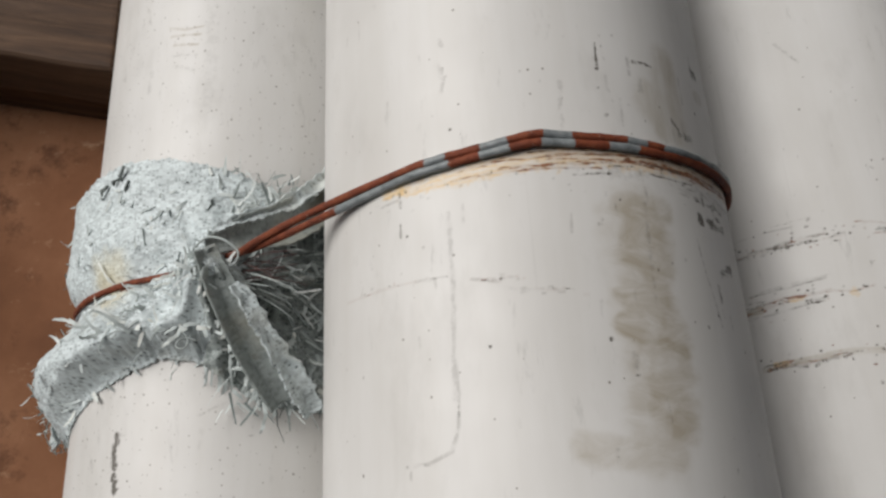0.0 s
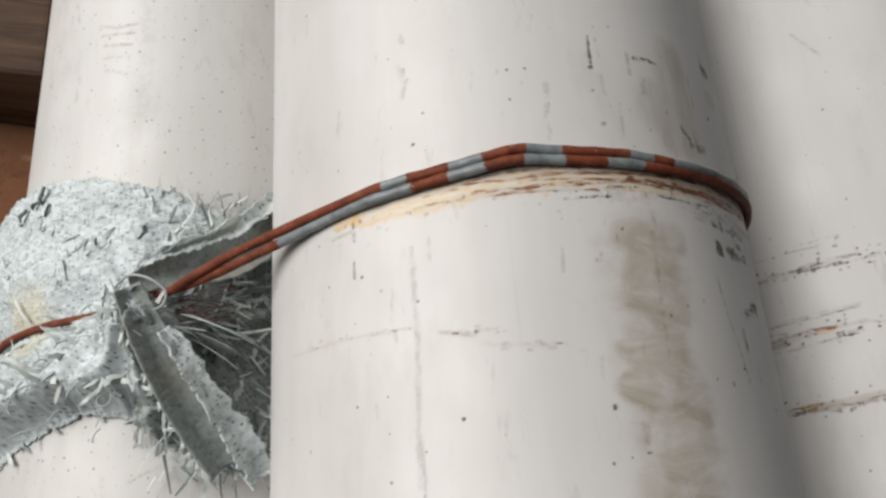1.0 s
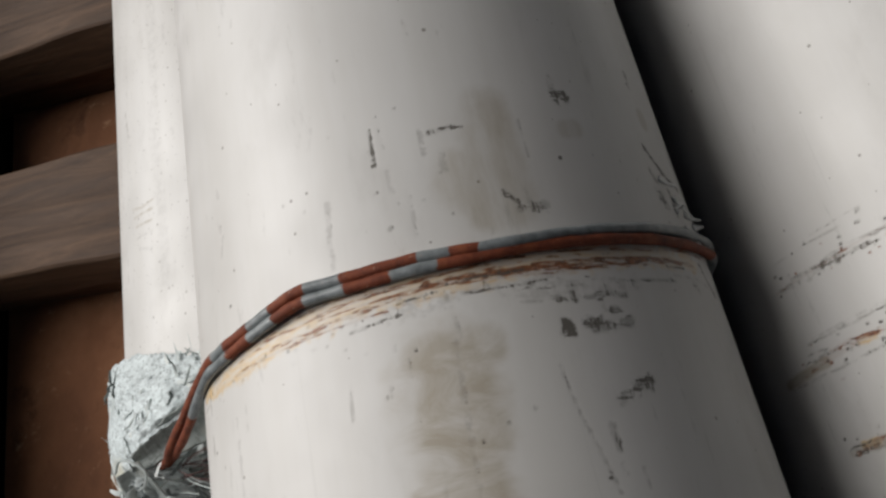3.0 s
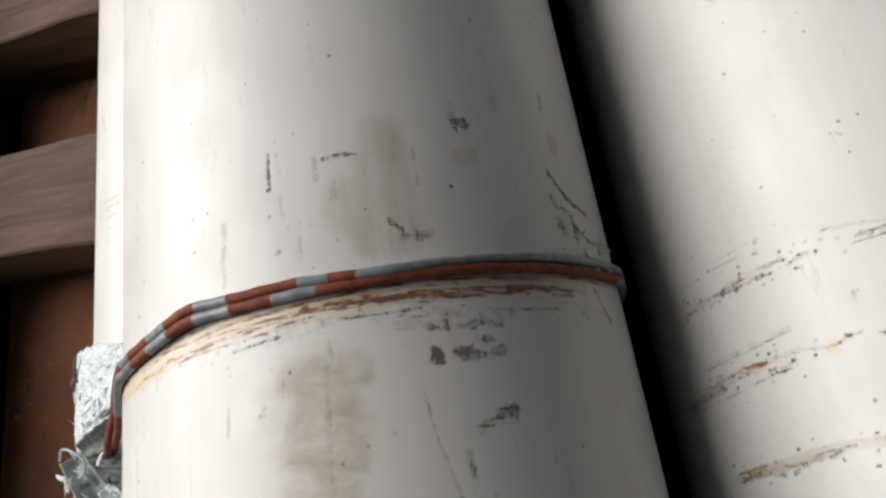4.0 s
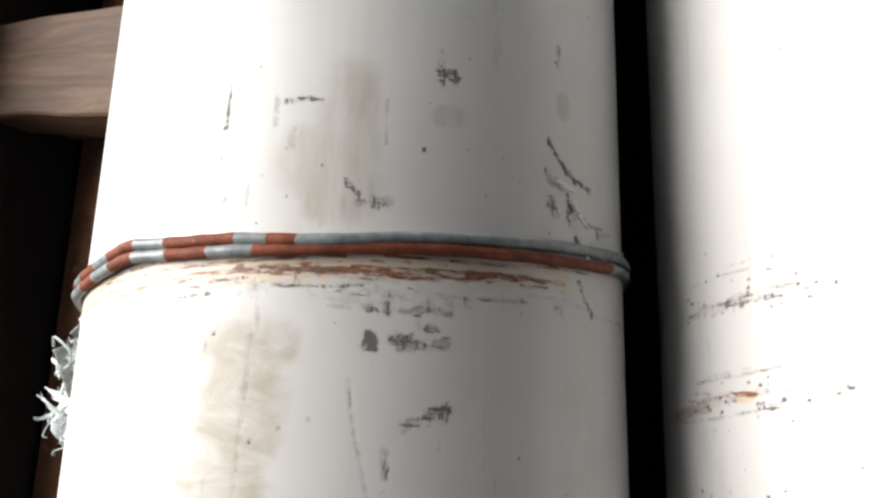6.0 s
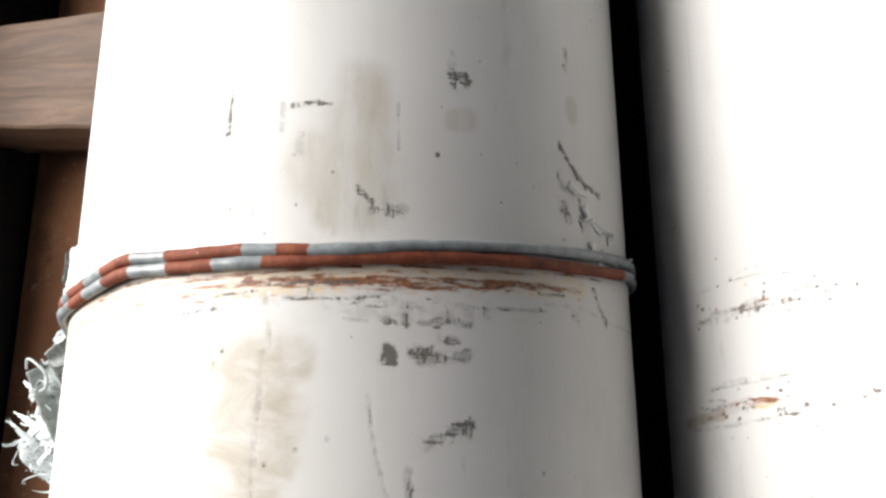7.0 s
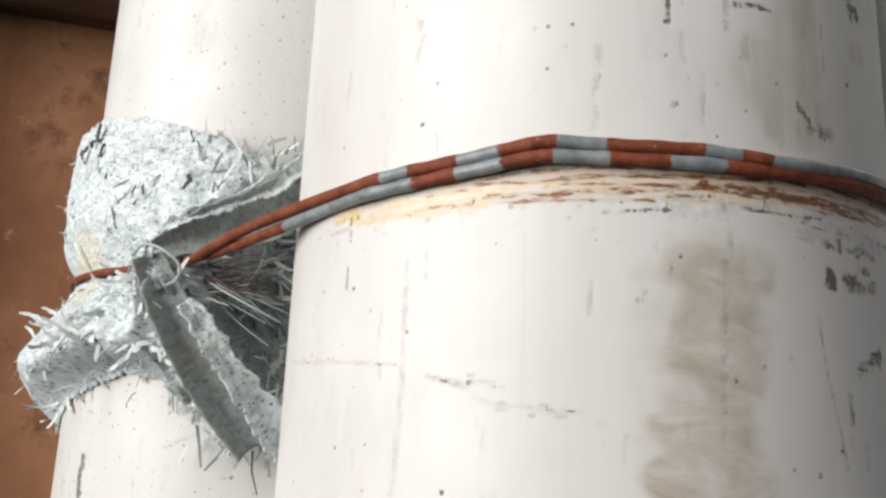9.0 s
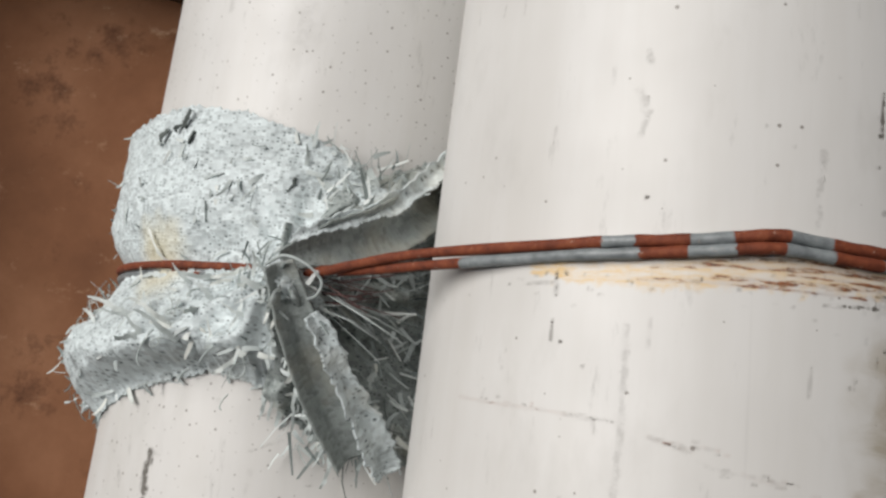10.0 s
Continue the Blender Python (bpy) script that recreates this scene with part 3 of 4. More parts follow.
def wire_lower(phi):
    """Where the lower strand runs on the top pipe, in mm along, for degrees round."""
    return float(np.interp(phi, [-60, -33, -16, 0, 20, 40, 60, 85, 100], [15.6, 15.8, 17.0, 19.2, 19.0, 19.8, 20.8, 23.2, 26.0]))


mark(TOP, "rust", 1.9, 1, (21, 15.4), (26.3, 14.9), (35, 15.0), (40.2, 15.1), (46.9, 14.8), (58.1, 15.5), (67, 16.8))
mark(TOP, "rust", 1.1, .6, (-20, 11.2), (-8, 11.6), (1.9, 12.5), (12.3, 13.9), (21, 15.0))
mark(TOP, "orange", 5, .6, (-12, 14.0), (8, 15.2), (24, 16.3), (40, 16.9), (56, 17.6))
rub = random.Random(11)
for p0, y0, count in ((-12, -23.5, 20), (0, -28.2, 16), (-40, -19.2, 6)):
    for i in range(count):
        p, y = p0 + rub.gauss(0, 3.2), y0 + rub.gauss(0, 0.7)
        mark(TOP, rub.choice(("grime", "grime", "rust")), rub.uniform(0.5, 0.8), rub.uniform(0.2, 0.55), (p, y - 0.1 * (p - p0)), (p + rub.uniform(0.2, 1.2), y - 0.1 * (p - p0)))
for i in range(20):
    p, below = rub.uniform(-20, 82), rub.uniform(1.4, 7.5) * rub.uniform(0.6, 1)
    turn, sag = rub.uniform(4, 20), rub.uniform(-0.5, 0.3)
    way = [(p + turn * u, wire_lower(p + turn * u) - below + sag * u + rub.uniform(-0.15, 0.15)) for u in (0, 0.35, 0.7, 1)]
    mark(TOP, "rust" if rub.random() < 0.75 else "grime", rub.uniform(0.5, 1.1), rub.uniform(0.35, 1.0), *way)
for i in range(90):
    p, below = rub.uniform(-45, 80), 2.5 + abs(rub.gauss(0, 4.5))
    y = wire_lower(p) - below
    mark(TOP, "grime", rub.uniform(0.4, 0.85), rub.uniform(0.25, 0.65), (p, y), (p + rub.uniform(-0.6, 0.6), y + rub.uniform(-0.3, 0.3)))
for base in (16, -8, -34):
    for i in range(9):
        p, y = rub.uniform(-46, 0), base + rub.gauss(0, 0.9)
        turn, lean = rub.uniform(3, 9), rub.uniform(0.02, 0.10)
        way = [(p + turn * u, y + lean * turn * u + rub.uniform(-0.5, 0.5)) for u in (0, 0.2, 0.4, 0.6, 0.8, 1)]
        mark(FAR, rub.choice(("rust", "grime", "grime")), rub.uniform(0.5, 1.1), rub.uniform(0.35, 0.75), *way)
    for i in range(34):
        p, y = rub.uniform(-46, 4), base + rub.gauss(0, 2.4)
        mark(FAR, rub.choice(("rust", "grime", "grime")), rub.uniform(0.7, 1.3), rub.uniform(0.5, 1.0), (p, y), (p + rub.uniform(-0.3, 0.5), y + rub.uniform(-0.2, 0.3)))
for i in range(60):
    p, y = rub.uniform(-70, 95), rub.uniform(-100, 170)
    d = rub.uniform(1, 7)
    mark(TOP, "grime", rub.uniform(0.5, 0.9), rub.uniform(0.15, 0.45), (p, y), (p + rub.uniform(-0.5, 0.5), y + d))
for i in range(26):
    p, y = rub.uniform(-60, 40), rub.uniform(-100, 250)
    mark(LOW, "grime", rub.uniform(0.8, 2.0), rub.uniform(0.15, 0.4), (p, y), (p + rub.uniform(-1, 1), y + rub.uniform(1, 9)))


def marks_on(pipe, phi, y):
    """The strength of each kind of mark at every vertex."""
    layers = {k: np.zeros(phi.shape) for k in ("grime", "rust", "tan", "orange")}
    for kind, width, strength, way in pipe.marks:
        sx, sy = phi * pipe.r, y
        px, py = way[:, 0] * pipe.r, way[:, 1]
        reach = width * 1.6
        near = (sx > px.min() - reach) & (sx < px.max() + reach) & (sy > py.min() - reach) & (sy < py.max() + reach)
        if not near.any():
            continue
        qx, qy = sx[near], sy[near]
        best = np.full(qx.shape, 9.0)
        for i in range(len(way) - 1):
            dx, dy = px[i + 1] - px[i], py[i + 1] - py[i]
            u = np.clip(((qx - px[i]) * dx + (qy - py[i]) * dy) / (dx * dx + dy * dy + 1e-12), 0, 1)
            best = np.minimum(best, np.hypot(qx - px[i] - u * dx, qy - py[i] - u * dy))
        if width > 0.0013:
            spots = np.stack([qx * 0.8, qy, np.full(qx.shape, 0.37 * len(way))], -1)
            best = best + width * (0.16 if kind == "tan" else 0.34) * fractal(spots, 150 if kind == "tan" else 520, 3, strength)
        inner, outer = (0.42, 0.85) if kind == "tan" else (0.28, 0.62)
        fall = strength * (1 - smooth_step(width * inner, max(width * outer, 0.0006), best))
        layers[kind][near] = np.maximum(layers[kind][near], fall)
    return np.stack([layers[k] for k in ("grime", "rust", "tan", "orange")], -1)


def build_pipe(pipe, step, phi_range, y_range, material, label):
    thing = new("pipe")
    thing.location = (pipe.x, 0.0, pipe.z)
    a0, a1 = (radians(v) for v in phi_range)
    fine = np.arange(a0, a1, step * 1.1 / pipe.r)
    rest = np.linspace(fine[-1], a0 + 2 * math.pi, 42)[1:-1]
    ang = np.concatenate([fine, rest])
    ys = np.concatenate([np.linspace(-1.1, y_range[0], 12)[:-1], np.arange(y_range[0], y_range[1], step * 0.8), np.linspace(y_range[1], 1.7, 18)])
    phi, y = np.meshgrid(ang, ys)
    pts = np.stack([pipe.r * np.sin(phi), y, pipe.r * np.cos(phi)], -1)
    ob = grid_mesh("barrel", pts, material, thing, wrap=True, uv=np.stack([phi * pipe.r, y], -1))
    ob["label"] = "scuffed white plastic barrel"
    layer = ob.data.attributes.new("marks", "FLOAT_COLOR", "POINT")
    layer.data.foreach_set("color", marks_on(pipe, phi, y).reshape(-1).astype(np.float32))
    # the bore, and the two cut ends
    ring = np.linspace(0, 2 * math.pi, 97)[:-1]
    for name, stations in (("bore", ((pipe.r - WALL, -1.1), (pipe.r - WALL, 1.7))), ("cut_end", ((pipe.r, -1.1), (pipe.r - WALL, -1.1))), ("cut_end", ((pipe.r - WALL, 1.7), (pipe.r, 1.7)))):
        p = np.array([[(r * math.sin(a), yy, r * math.cos(a)) for a in ring] for r, yy in stations])
        grid_mesh(name, p[::-1] if name == "bore" else p, PVC_FLAKE, thing, wrap=True)
    return tagged(thing, label, "pipe", "stacked pipes")


top_pipe = build_pipe(TOP, 0.00048, (-100, 112), (-0.115, 0.190), PVC, "scuffed white plastic pipe resting on two pipes, rust-stained under wire")
low_pipe = build_pipe(LOW, 0.00095, (-110, 75), (-0.13, 0.30), PVC_SPECKLED, "speckled white plastic pipe wrapped in torn woven sacking")
far_pipe = build_pipe(FAR, 0.00052, (-80, 20), (-0.075, 0.13), PVC, "white plastic pipe with rusty rub lines across it")


def shaving(length, width, curl, parent, at, turn):
    """A curl of plastic scraped up from the pipe's wall."""
    n = 14
    u = np.linspace(0, 1, n)
    a = u * curl
    x = length * np.sin(a) / max(curl, 0.01)
    z = 0.6 * length * (1 - np.cos(a)) / max(curl, 0.01)
    w = width * (1 - 0.75 * u) * (1 + 0.2 * np.sin(u * 19))
    pts = np.stack([np.stack([x, s * w, z + 0.15 * w * (s != 0)], -1) for s in (-1, 0, 1)], 1)
    ob = grid_mesh("shaving", pts, PVC_FLAKE, parent)
    mod = ob.modifiers.new("thick", "SOLIDIFY")
    mod.thickness = 0.0004
    phi, y = radians(at[0]), at[1]
    base = Matrix.Rotation(phi, 4, "Y")
    ob.matrix_local = base @ Matrix.Translation((0, y, TOP.r - 0.0001)) @ Matrix.Rotation(radians(turn), 4, "Z") @ Matrix.Rotation(radians(-9), 4, "Y")
    return ob


for at, length, width, curl, turn in (
    ((77, 0.0440), 0.0055, 0.0010, 0.9, -35), ((81, 0.0395), 0.0075, 0.0011, 0.5, -62), ((85, 0.0355), 0.0060, 0.0009, 1.2, -20),
    ((83, 0.0310), 0.0070, 0.0012, 0.4, -75), ((80, 0.0345), 0.0045, 0.0008, 1.5, 40), ((87, 0.0300), 0.0060, 0.0008, 1.0, -50),
    ((97, 0.0270), 0.0060, 0.0005, 1.3, 60), ((90, 0.0335), 0.0050, 0.0010, 1.1, 10)):
    shaving(length * 1.15, width * 1.15, curl, top_pipe, at, turn)


# ---- what the pipes lie on ----
def build_bearer(y):
    """A steel trestle across the pipes: an I-beam on two legs."""
    thing = new("trestle")
    thing.location = (-0.05, y, -0.45)
    h = LOW.z - LOW.r + 0.45
    for name, size, at in (("top_flange", (1.1, 0.10, 0.010), h - 0.005), ("web", (1.1, 0.008, 0.10), h - 0.06), ("bottom_flange", (1.1, 0.10, 0.010), h - 0.115)):
        bm = bevelled_box(size, 0.0015)
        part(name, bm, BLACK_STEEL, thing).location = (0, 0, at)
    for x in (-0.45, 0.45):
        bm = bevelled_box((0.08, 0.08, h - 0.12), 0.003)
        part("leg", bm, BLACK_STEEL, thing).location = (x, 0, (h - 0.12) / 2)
    return tagged(thing, "dark steel trestle standing under the stacked pipes", "trestle", "trestles")


build_bearer(-0.75)
build_bearer(1.25)

PLATE_TOP = 0.160
bm = bevelled_box((0.242, 2.5, PLATE_TOP - (LOW.z - LOW.r)), 0.002)
bmesh.ops.subdivide_edges(bm, edges=[e for e in bm.edges if e.calc_length() > 1], cuts=60, use_grid_fill=True)
plate = linked("steel_plate", bm, RUST)
plate.location = (-0.319, 0.25, (PLATE_TOP + LOW.z - LOW.r) / 2)
tagged(plate, "brown rusted steel plate lying beside the pipes", "steel plate")


def build_timber(front, slope, width, x0, x1, label):
    """A sawn plank across the plate on another; front is where its near edge would meet x = 0."""
    thing = new("timber")
    xc, thick, turn = (x0 + x1) / 2, 0.044, math.atan(slope)
    thing.location = (xc, front + slope * xc + width / 2, PLATE_TOP)
    thing.rotation_euler = (0, 0, turn)
    bm = bmesh.new()
    bmesh.ops.create_cube(bm, size=1)
    bmesh.ops.scale(bm, vec=((x1 - x0) / math.cos(turn), width, thick), verts=bm.verts)
    bmesh.ops.subdivide_edges(bm, edges=[e for e in bm.edges if abs(e.verts[0].co.x - e.verts[1].co.x) > 0.1], cuts=50, use_grid_fill=True)
    bmesh.ops.bevel(bm, geom=[e for e in bm.edges if len(e.link_faces) == 2 and e.calc_face_angle() > 1], offset=0.004, segments=3, affect="EDGES", profile=0.6)
    for v in bm.verts:
        k = noise.noise(Vector((v.co.x * 14, v.co.y * 30, v.co.z * 30 + front * 50)))
        v.co.x += v.co.y * slope
        v.co.y += 0.0020 * k
        v.co.z += 0.0014 * k
    plank = part("plank", bm, TIMBER, thing, "weathered plank with split grain")
    plank.location = (0, 0, 0.080 - thick / 2)
    # Filler added so no light passes beneath the upper plank.
    bm = bevelled_box(((x1 - x0) / math.cos(turn) - 0.02, width - 0.010, 0.080 - thick), 0.004)
    part("under_plank", bm, TIMBER, thing, "lower plank added to block light under the upper one").location = (-0.006, 0.002, (0.080 - thick) / 2)
    return tagged(thing, label, "timber", "timbers")


build_timber(0.109, -0.235, 0.074, -0.452, -0.2085, "weathered brown sawn timber lying across a rusted plate")
build_timber(0.262, -0.30, 0.074, -0.452, -0.2085, "weathered brown sawn timber lying across a rusted plate")

# Board added to shade the plate's far side; its black stands for deep shade.
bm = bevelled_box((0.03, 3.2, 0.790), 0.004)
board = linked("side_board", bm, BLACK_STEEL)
board.location = (-0.475, 0.2, -0.45 + 0.395)
tagged(board, "black board added beyond the rusted plate to cast shade", "board")

bm = bmesh.new()
bmesh.ops.create_grid(bm, x_segments=24, y_segments=24, size=60)
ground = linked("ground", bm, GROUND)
ground.location = (0, 0, -0.45)
tagged(ground, "near-black ground, its colour standing in for deep shade", "ground", kind="structure")


# ---- the binding wire: two strands ----
def spline(points, count):
    """A smooth way through points."""
    p = np.array(points, float)
    p = np.concatenate([[2 * p[0] - p[1]], p, [2 * p[-1] - p[-2]]])
    u = np.linspace(0, len(points) - 1 - 1e-6, count)
    i = u.astype(int)
    f = (u - i)[:, None]
    a, b, c, d = p[i], p[i + 1], p[i + 2], p[i + 3]
    return 0.5 * (2 * b + (c - a) * f + (2 * a - 5 * b + 4 * c - d) * f**2 + (3 * b - a - 3 * c + d) * f**3)


def tube(name, way, radius, material, parent, sides=10):
    d = np.gradient(way, axis=0)
    d /= np.linalg.norm(d, axis=1)[:, None]
    ref = np.array([0.05, 1.0, 0.1])
    s = np.cross(d, ref)
    s /= np.linalg.norm(s, axis=1)[:, None]
    t = np.cross(s, d)
    a = np.linspace(0, 2 * math.pi, sides + 1)[:-1]
    rad = np.broadcast_to(np.asarray(radius, float).reshape(-1, 1, 1), (len(way), 1, 1))
    pts = way[:, None] + rad * (np.cos(a)[None, :, None] * s[:, None] + np.sin(a)[None, :, None] * t[:, None])
    return grid_mesh(name, pts, material, parent, wrap=True)


def on_top(phi, y, lift):
    return (TOP.r + lift) * math.sin(radians(phi)), y, TOP.z + (TOP.r + lift) * math.cos(radians(phi))


def on_low(phi, y, lift):
    return LOW.x + (LOW.r + lift) * math.sin(radians(phi)), y, LOW.z + (LOW.r + lift) * math.cos(radians(phi))


WIRE_R = 0.00143
wire = tagged(new("binding_wire"), "grey-coated wire in two strands, worn through to red rust", "wire")


def strand(round_top, over_sack, span, grey, shift, sack_grey=()):
    pts = [on_low(p, y, h) for p, y, h in over_sack] + list(span) + [on_top(p, y + shift, WIRE_R + h) for p, y, h in round_top]
    way = spline(pts, 900)
    ob = tube("strand", way, WIRE_R * (1 + 0.05 * np.sin(np.arange(900) * 0.21)), WIRE, wire, 12)
    phi = np.degrees(np.arctan2(way[:, 0] - TOP.x, way[:, 2] - TOP.z))
    hold = way[:, 0] > -0.083
    worn = np.ones(len(way))
    for a, b in grey:
        worn = np.minimum(worn, np.where(hold, 1 - smooth_step(a - 2.4, a + 2.4, phi) * (1 - smooth_step(b - 2.4, b + 2.4, phi)), 1))
    for a, b in sack_grey:
        worn = np.where((way[:, 0] > a) & (way[:, 0] < b), 0.0, worn)
    layer = ob.data.attributes.new("worn", "FLOAT", "POINT")
    layer.data.foreach_set("value", np.repeat(worn, 12).astype(np.float32))
    return ob


strand(
    [(-33, 0.0190, 0), (-23, 0.0197, 0), (-16, 0.0202, 0), (-9, 0.0211, 0.0004), (-3, 0.0223, 0.0010), (1, 0.0229, 0.0010),
     (8.6, 0.0224, 0), (15, 0.0222, 0), (22, 0.0222, 0), (30, 0.0216, 0.0004), (38, 0.0218, 0.0008), (48, 0.0232, 0), (58, 0.0243, 0), (69, 0.0256, 0), (85, 0.0277, 0), (102, 0.0300, 0), (130, 0.033, 0), (165, 0.034, 0)],
    [(-160, 0.0150, 0.006), (-125, 0.0150, 0.006), (-100, 0.0140, 0.0060), (-72, 0.0150, 0.0036), (-48, 0.0150, 0.0026), (-25, 0.0152, 0.0024), (-6, 0.0152, 0.0050), (4, 0.0140, 0.021)],
    [(-0.1130, 0.0128, 0.3190), (-0.0990, 0.0150, 0.3293), (-0.0800, 0.0176, 0.3420)],
    ((-26, -20.5), (-12.5, -6.3), (1.5, 8.3), (21.2, 26.5), (31, 150)), -0.0003)
strand(
    [(-33, 0.0155, 0), (-24, 0.0160, 0), (-16, 0.0168, 0), (-9, 0.0178, 0.0002), (-3, 0.0190, 0.0006), (1, 0.0194, 0.0006),
     (8.6, 0.0190, 0), (15, 0.0188, 0), (22, 0.0188, 0), (30, 0.0188, 0), (38, 0.0194, 0), (48, 0.0200, 0), (58, 0.0207, 0), (69, 0.0216, 0), (85, 0.0233, 0), (102, 0.0262, 0), (130, 0.029, 0), (165, 0.030, 0)],
    [(-160, 0.0110, 0.006), (-125, 0.0110, 0.006), (-100, 0.0105, 0.0060), (-72, 0.0120, 0.0030), (-48, 0.0124, 0.0006), (-25, 0.0128, 0.0004), (-6, 0.0124, 0.0035), (4, 0.0110, 0.020)],
    [(-0.1130, 0.0140, 0.3163), (-0.0990, 0.0136, 0.3264), (-0.0800, 0.0146, 0.3402)],
    ((-54, -19.5), (-12.8, -5.8), (1.0, 8.5), (16.2, 24.3), (92, 150)), 0.0004, ((-0.30, -0.172), (-0.160, -0.146)))


# ---- the torn sack round the lower pipe ----
sack = tagged(new("sack_wrap"), "torn pale green woven plastic sacking wrapped round a pipe", "sacking")


def bell(x, c, w):
    return np.exp(-(((x - c) / w) ** 2))


def sack_height(phi, y):
    """How far the cloth stands off the pipe: degrees round and metres along in, metres out."""
    h = 0.0032 + 0.0040 * smooth_step(0.016, 0.036, y) * smooth_step(30, 5, phi) + 0.0024 * smooth_step(-40, -72, phi) * smooth_step(0.012, 0.030, y)
    roll = bell(y, -0.0125 - 0.00016 * np.clip(-phi - 20, 0, 80), 0.0145) * smooth_step(16, 4, phi)
    h = h + 0.0135 * roll
    wire_y = 0.0138
    h = h * (1 - 0.75 * bell(y, wire_y, 0.0055) * smooth_step(6, -4, phi))
    h = h + 0.030 * bell(phi, 7, 10) * bell(y, 0.008, 0.013)
    h = h + 0.014 * bell(phi, 20, 11) * bell(y, 0.026 + (phi - 10) * 0.0010, 0.008)
    return h


def sack_sheet(name, phi0, phi1, edges, nu, nv, material, extra=0.0, rough=1.0, seed=0.0, label="", hem=0.0):
    """A patch of the wrap between two wavy edges."""
    phi = np.linspace(phi0, phi1, nu)
    low, high = edges(phi)
    rag = np.array([noise.noise(Vector((p * 0.55, seed, 1.0))) + 0.6 * noise.noise(Vector((p * 1.9, seed, 7.0))) for p in phi])
    rag2 = np.array([noise.noise(Vector((p * 0.5, seed, 3.0))) + 0.6 * noise.noise(Vector((p * 2.1, seed, 9.0))) for p in phi])
    low, high = low + 0.0016 * rag, high + 0.0016 * rag2
    v = np.linspace(0, 1, nv)[:, None]
    y = low[None] * (1 - v) + high[None] * v
    ph = np.broadcast_to(phi[None], y.shape)
    flat = np.stack([np.radians(ph) * LOW.r, y, np.zeros_like(y) + seed], -1)
    big, small = fractal(flat, 55, 3, seed), fractal(flat, 240, 3, seed + 5)
    ang = np.arctan2(y - 0.010, np.radians(ph - 7) * LOW.r)
    far = np.hypot(y - 0.010, np.radians(ph - 7) * LOW.r)
    folds = np.sin(ang * 11 + 2.2 * big) * bell(far, 0.022, 0.020)
    h = sack_height(ph, y) + extra + rough * (0.0019 * big + 0.0005 * small + 0.0024 * folds)
    if hem:
        h = h * (0.12 + 0.88 * smooth_step(0.0, hem, y - low[None]))
    h = np.maximum(h, 0.0009)
    r = LOW.r + h
    a = np.radians(ph)
    pts = np.stack([LOW.x + r * np.sin(a), y, LOW.z + r * np.cos(a)], -1)
    ob = grid_mesh(name, pts, material, sack, uv=np.stack([a * LOW.r, y], -1))
    mod = ob.modifiers.new("thick", "SOLIDIFY")
    mod.thickness = 0.0007
    if label:
        ob["label"] = label
    return ob


def upper_edges(phi):
    top = np.interp(phi, [-115, -71, -50, -27, -10, 8, 17, 24], [0.062, 0.0680, 0.0695, 0.0720, 0.0685, 0.0605, 0.0560, 0.0480])
    return np.interp(phi, [-115, -60, -10, 6, 24], [0.0105, 0.0115, 0.0125, 0.0120, 0.0160]), top


def lower_edges(phi):
    low = np.interp(phi, [-112, -88, -60, -35, -10, 6, 14], [-0.060, -0.053, -0.042, -0.029, -0.0195, -0.0235, -0.028])
    return low, np.interp(phi, [-112, -88, -40, -10, 14], [0.001, 0.006, 0.0125, 0.0135, 0.0130])


def valley_edges(phi):
    return np.interp(phi, [4, 20, 40, 62], [-0.026, -0.040, -0.043, -0.045]), np.interp(phi, [4, 20, 30, 40, 62], [0.030, 0.052, 0.058, 0.066, 0.074])


upper_cloth = sack_sheet("upper_cloth", -115, 24, upper_edges, 260, 120, SACK, 0.0, 0.6, 0.0, "pale woven cloth with a ragged top edge")
lower_cloth = sack_sheet("lower_cloth", -112, 14, lower_edges, 240, 110, SACK, 0.0005, 1.0, 11.0, "rolled pale woven cloth below the wire", 0.011)
valley_cloth = sack_sheet("valley_cloth", 4, 64, valley_edges, 150, 170, SACK_SHADED, -0.0010, 2.6, 23.0, "shredded cloth pressed between pipes, its colour darkened for shade")


def ribbon(name, way, width, normal, material, label="", fold=0.0, seed=0.0, rag=0.30, crumple=1.0):
    """A folded band of cloth along a way; fold lifts its two sides into a gutter."""
    c = spline(way, 70)
    w = spline([(v, 0, 0) for v in width], 70)[:, 0] * (1 + rag * np.array([noise.noise(Vector((i * 0.43, seed, 0.5))) for i in range(70)]))
    d = np.gradient(c, axis=0)
    d /= np.linalg.norm(d, axis=1)[:, None]
    up = np.array(normal, float)
    side = np.cross(d, up)
    side /= np.linalg.norm(side, axis=1)[:, None]
    nor = np.cross(side, d)
    s = np.linspace(-1, 1, 22)
    pts = c[:, None] + w[:, None, None] * (s[None, :, None] * side[:, None]) + (w[:, None] * fold * (np.abs(s)[None] ** 1.4 - 0.4))[..., None] * nor[:, None]
    pts = pts + (0.0017 * crumple * fractal(pts, 120, 4, seed))[..., None] * nor[:, None] + (0.0011 * crumple * fractal(pts, 170, 3, seed + 3))[..., None] * side[:, None]
    uv = np.stack(np.meshgrid(s * np.mean(width), np.linspace(0, 0.06, 70)), -1)
    ob = grid_mesh(name, pts, material, sack, uv=uv)
    mod = ob.modifiers.new("thick", "SOLIDIFY")
    mod.thickness = 0.0007
    if label:
        ob["label"] = label
    return ob


def low_at(x, y, z):
    return x, y, z + 0.300


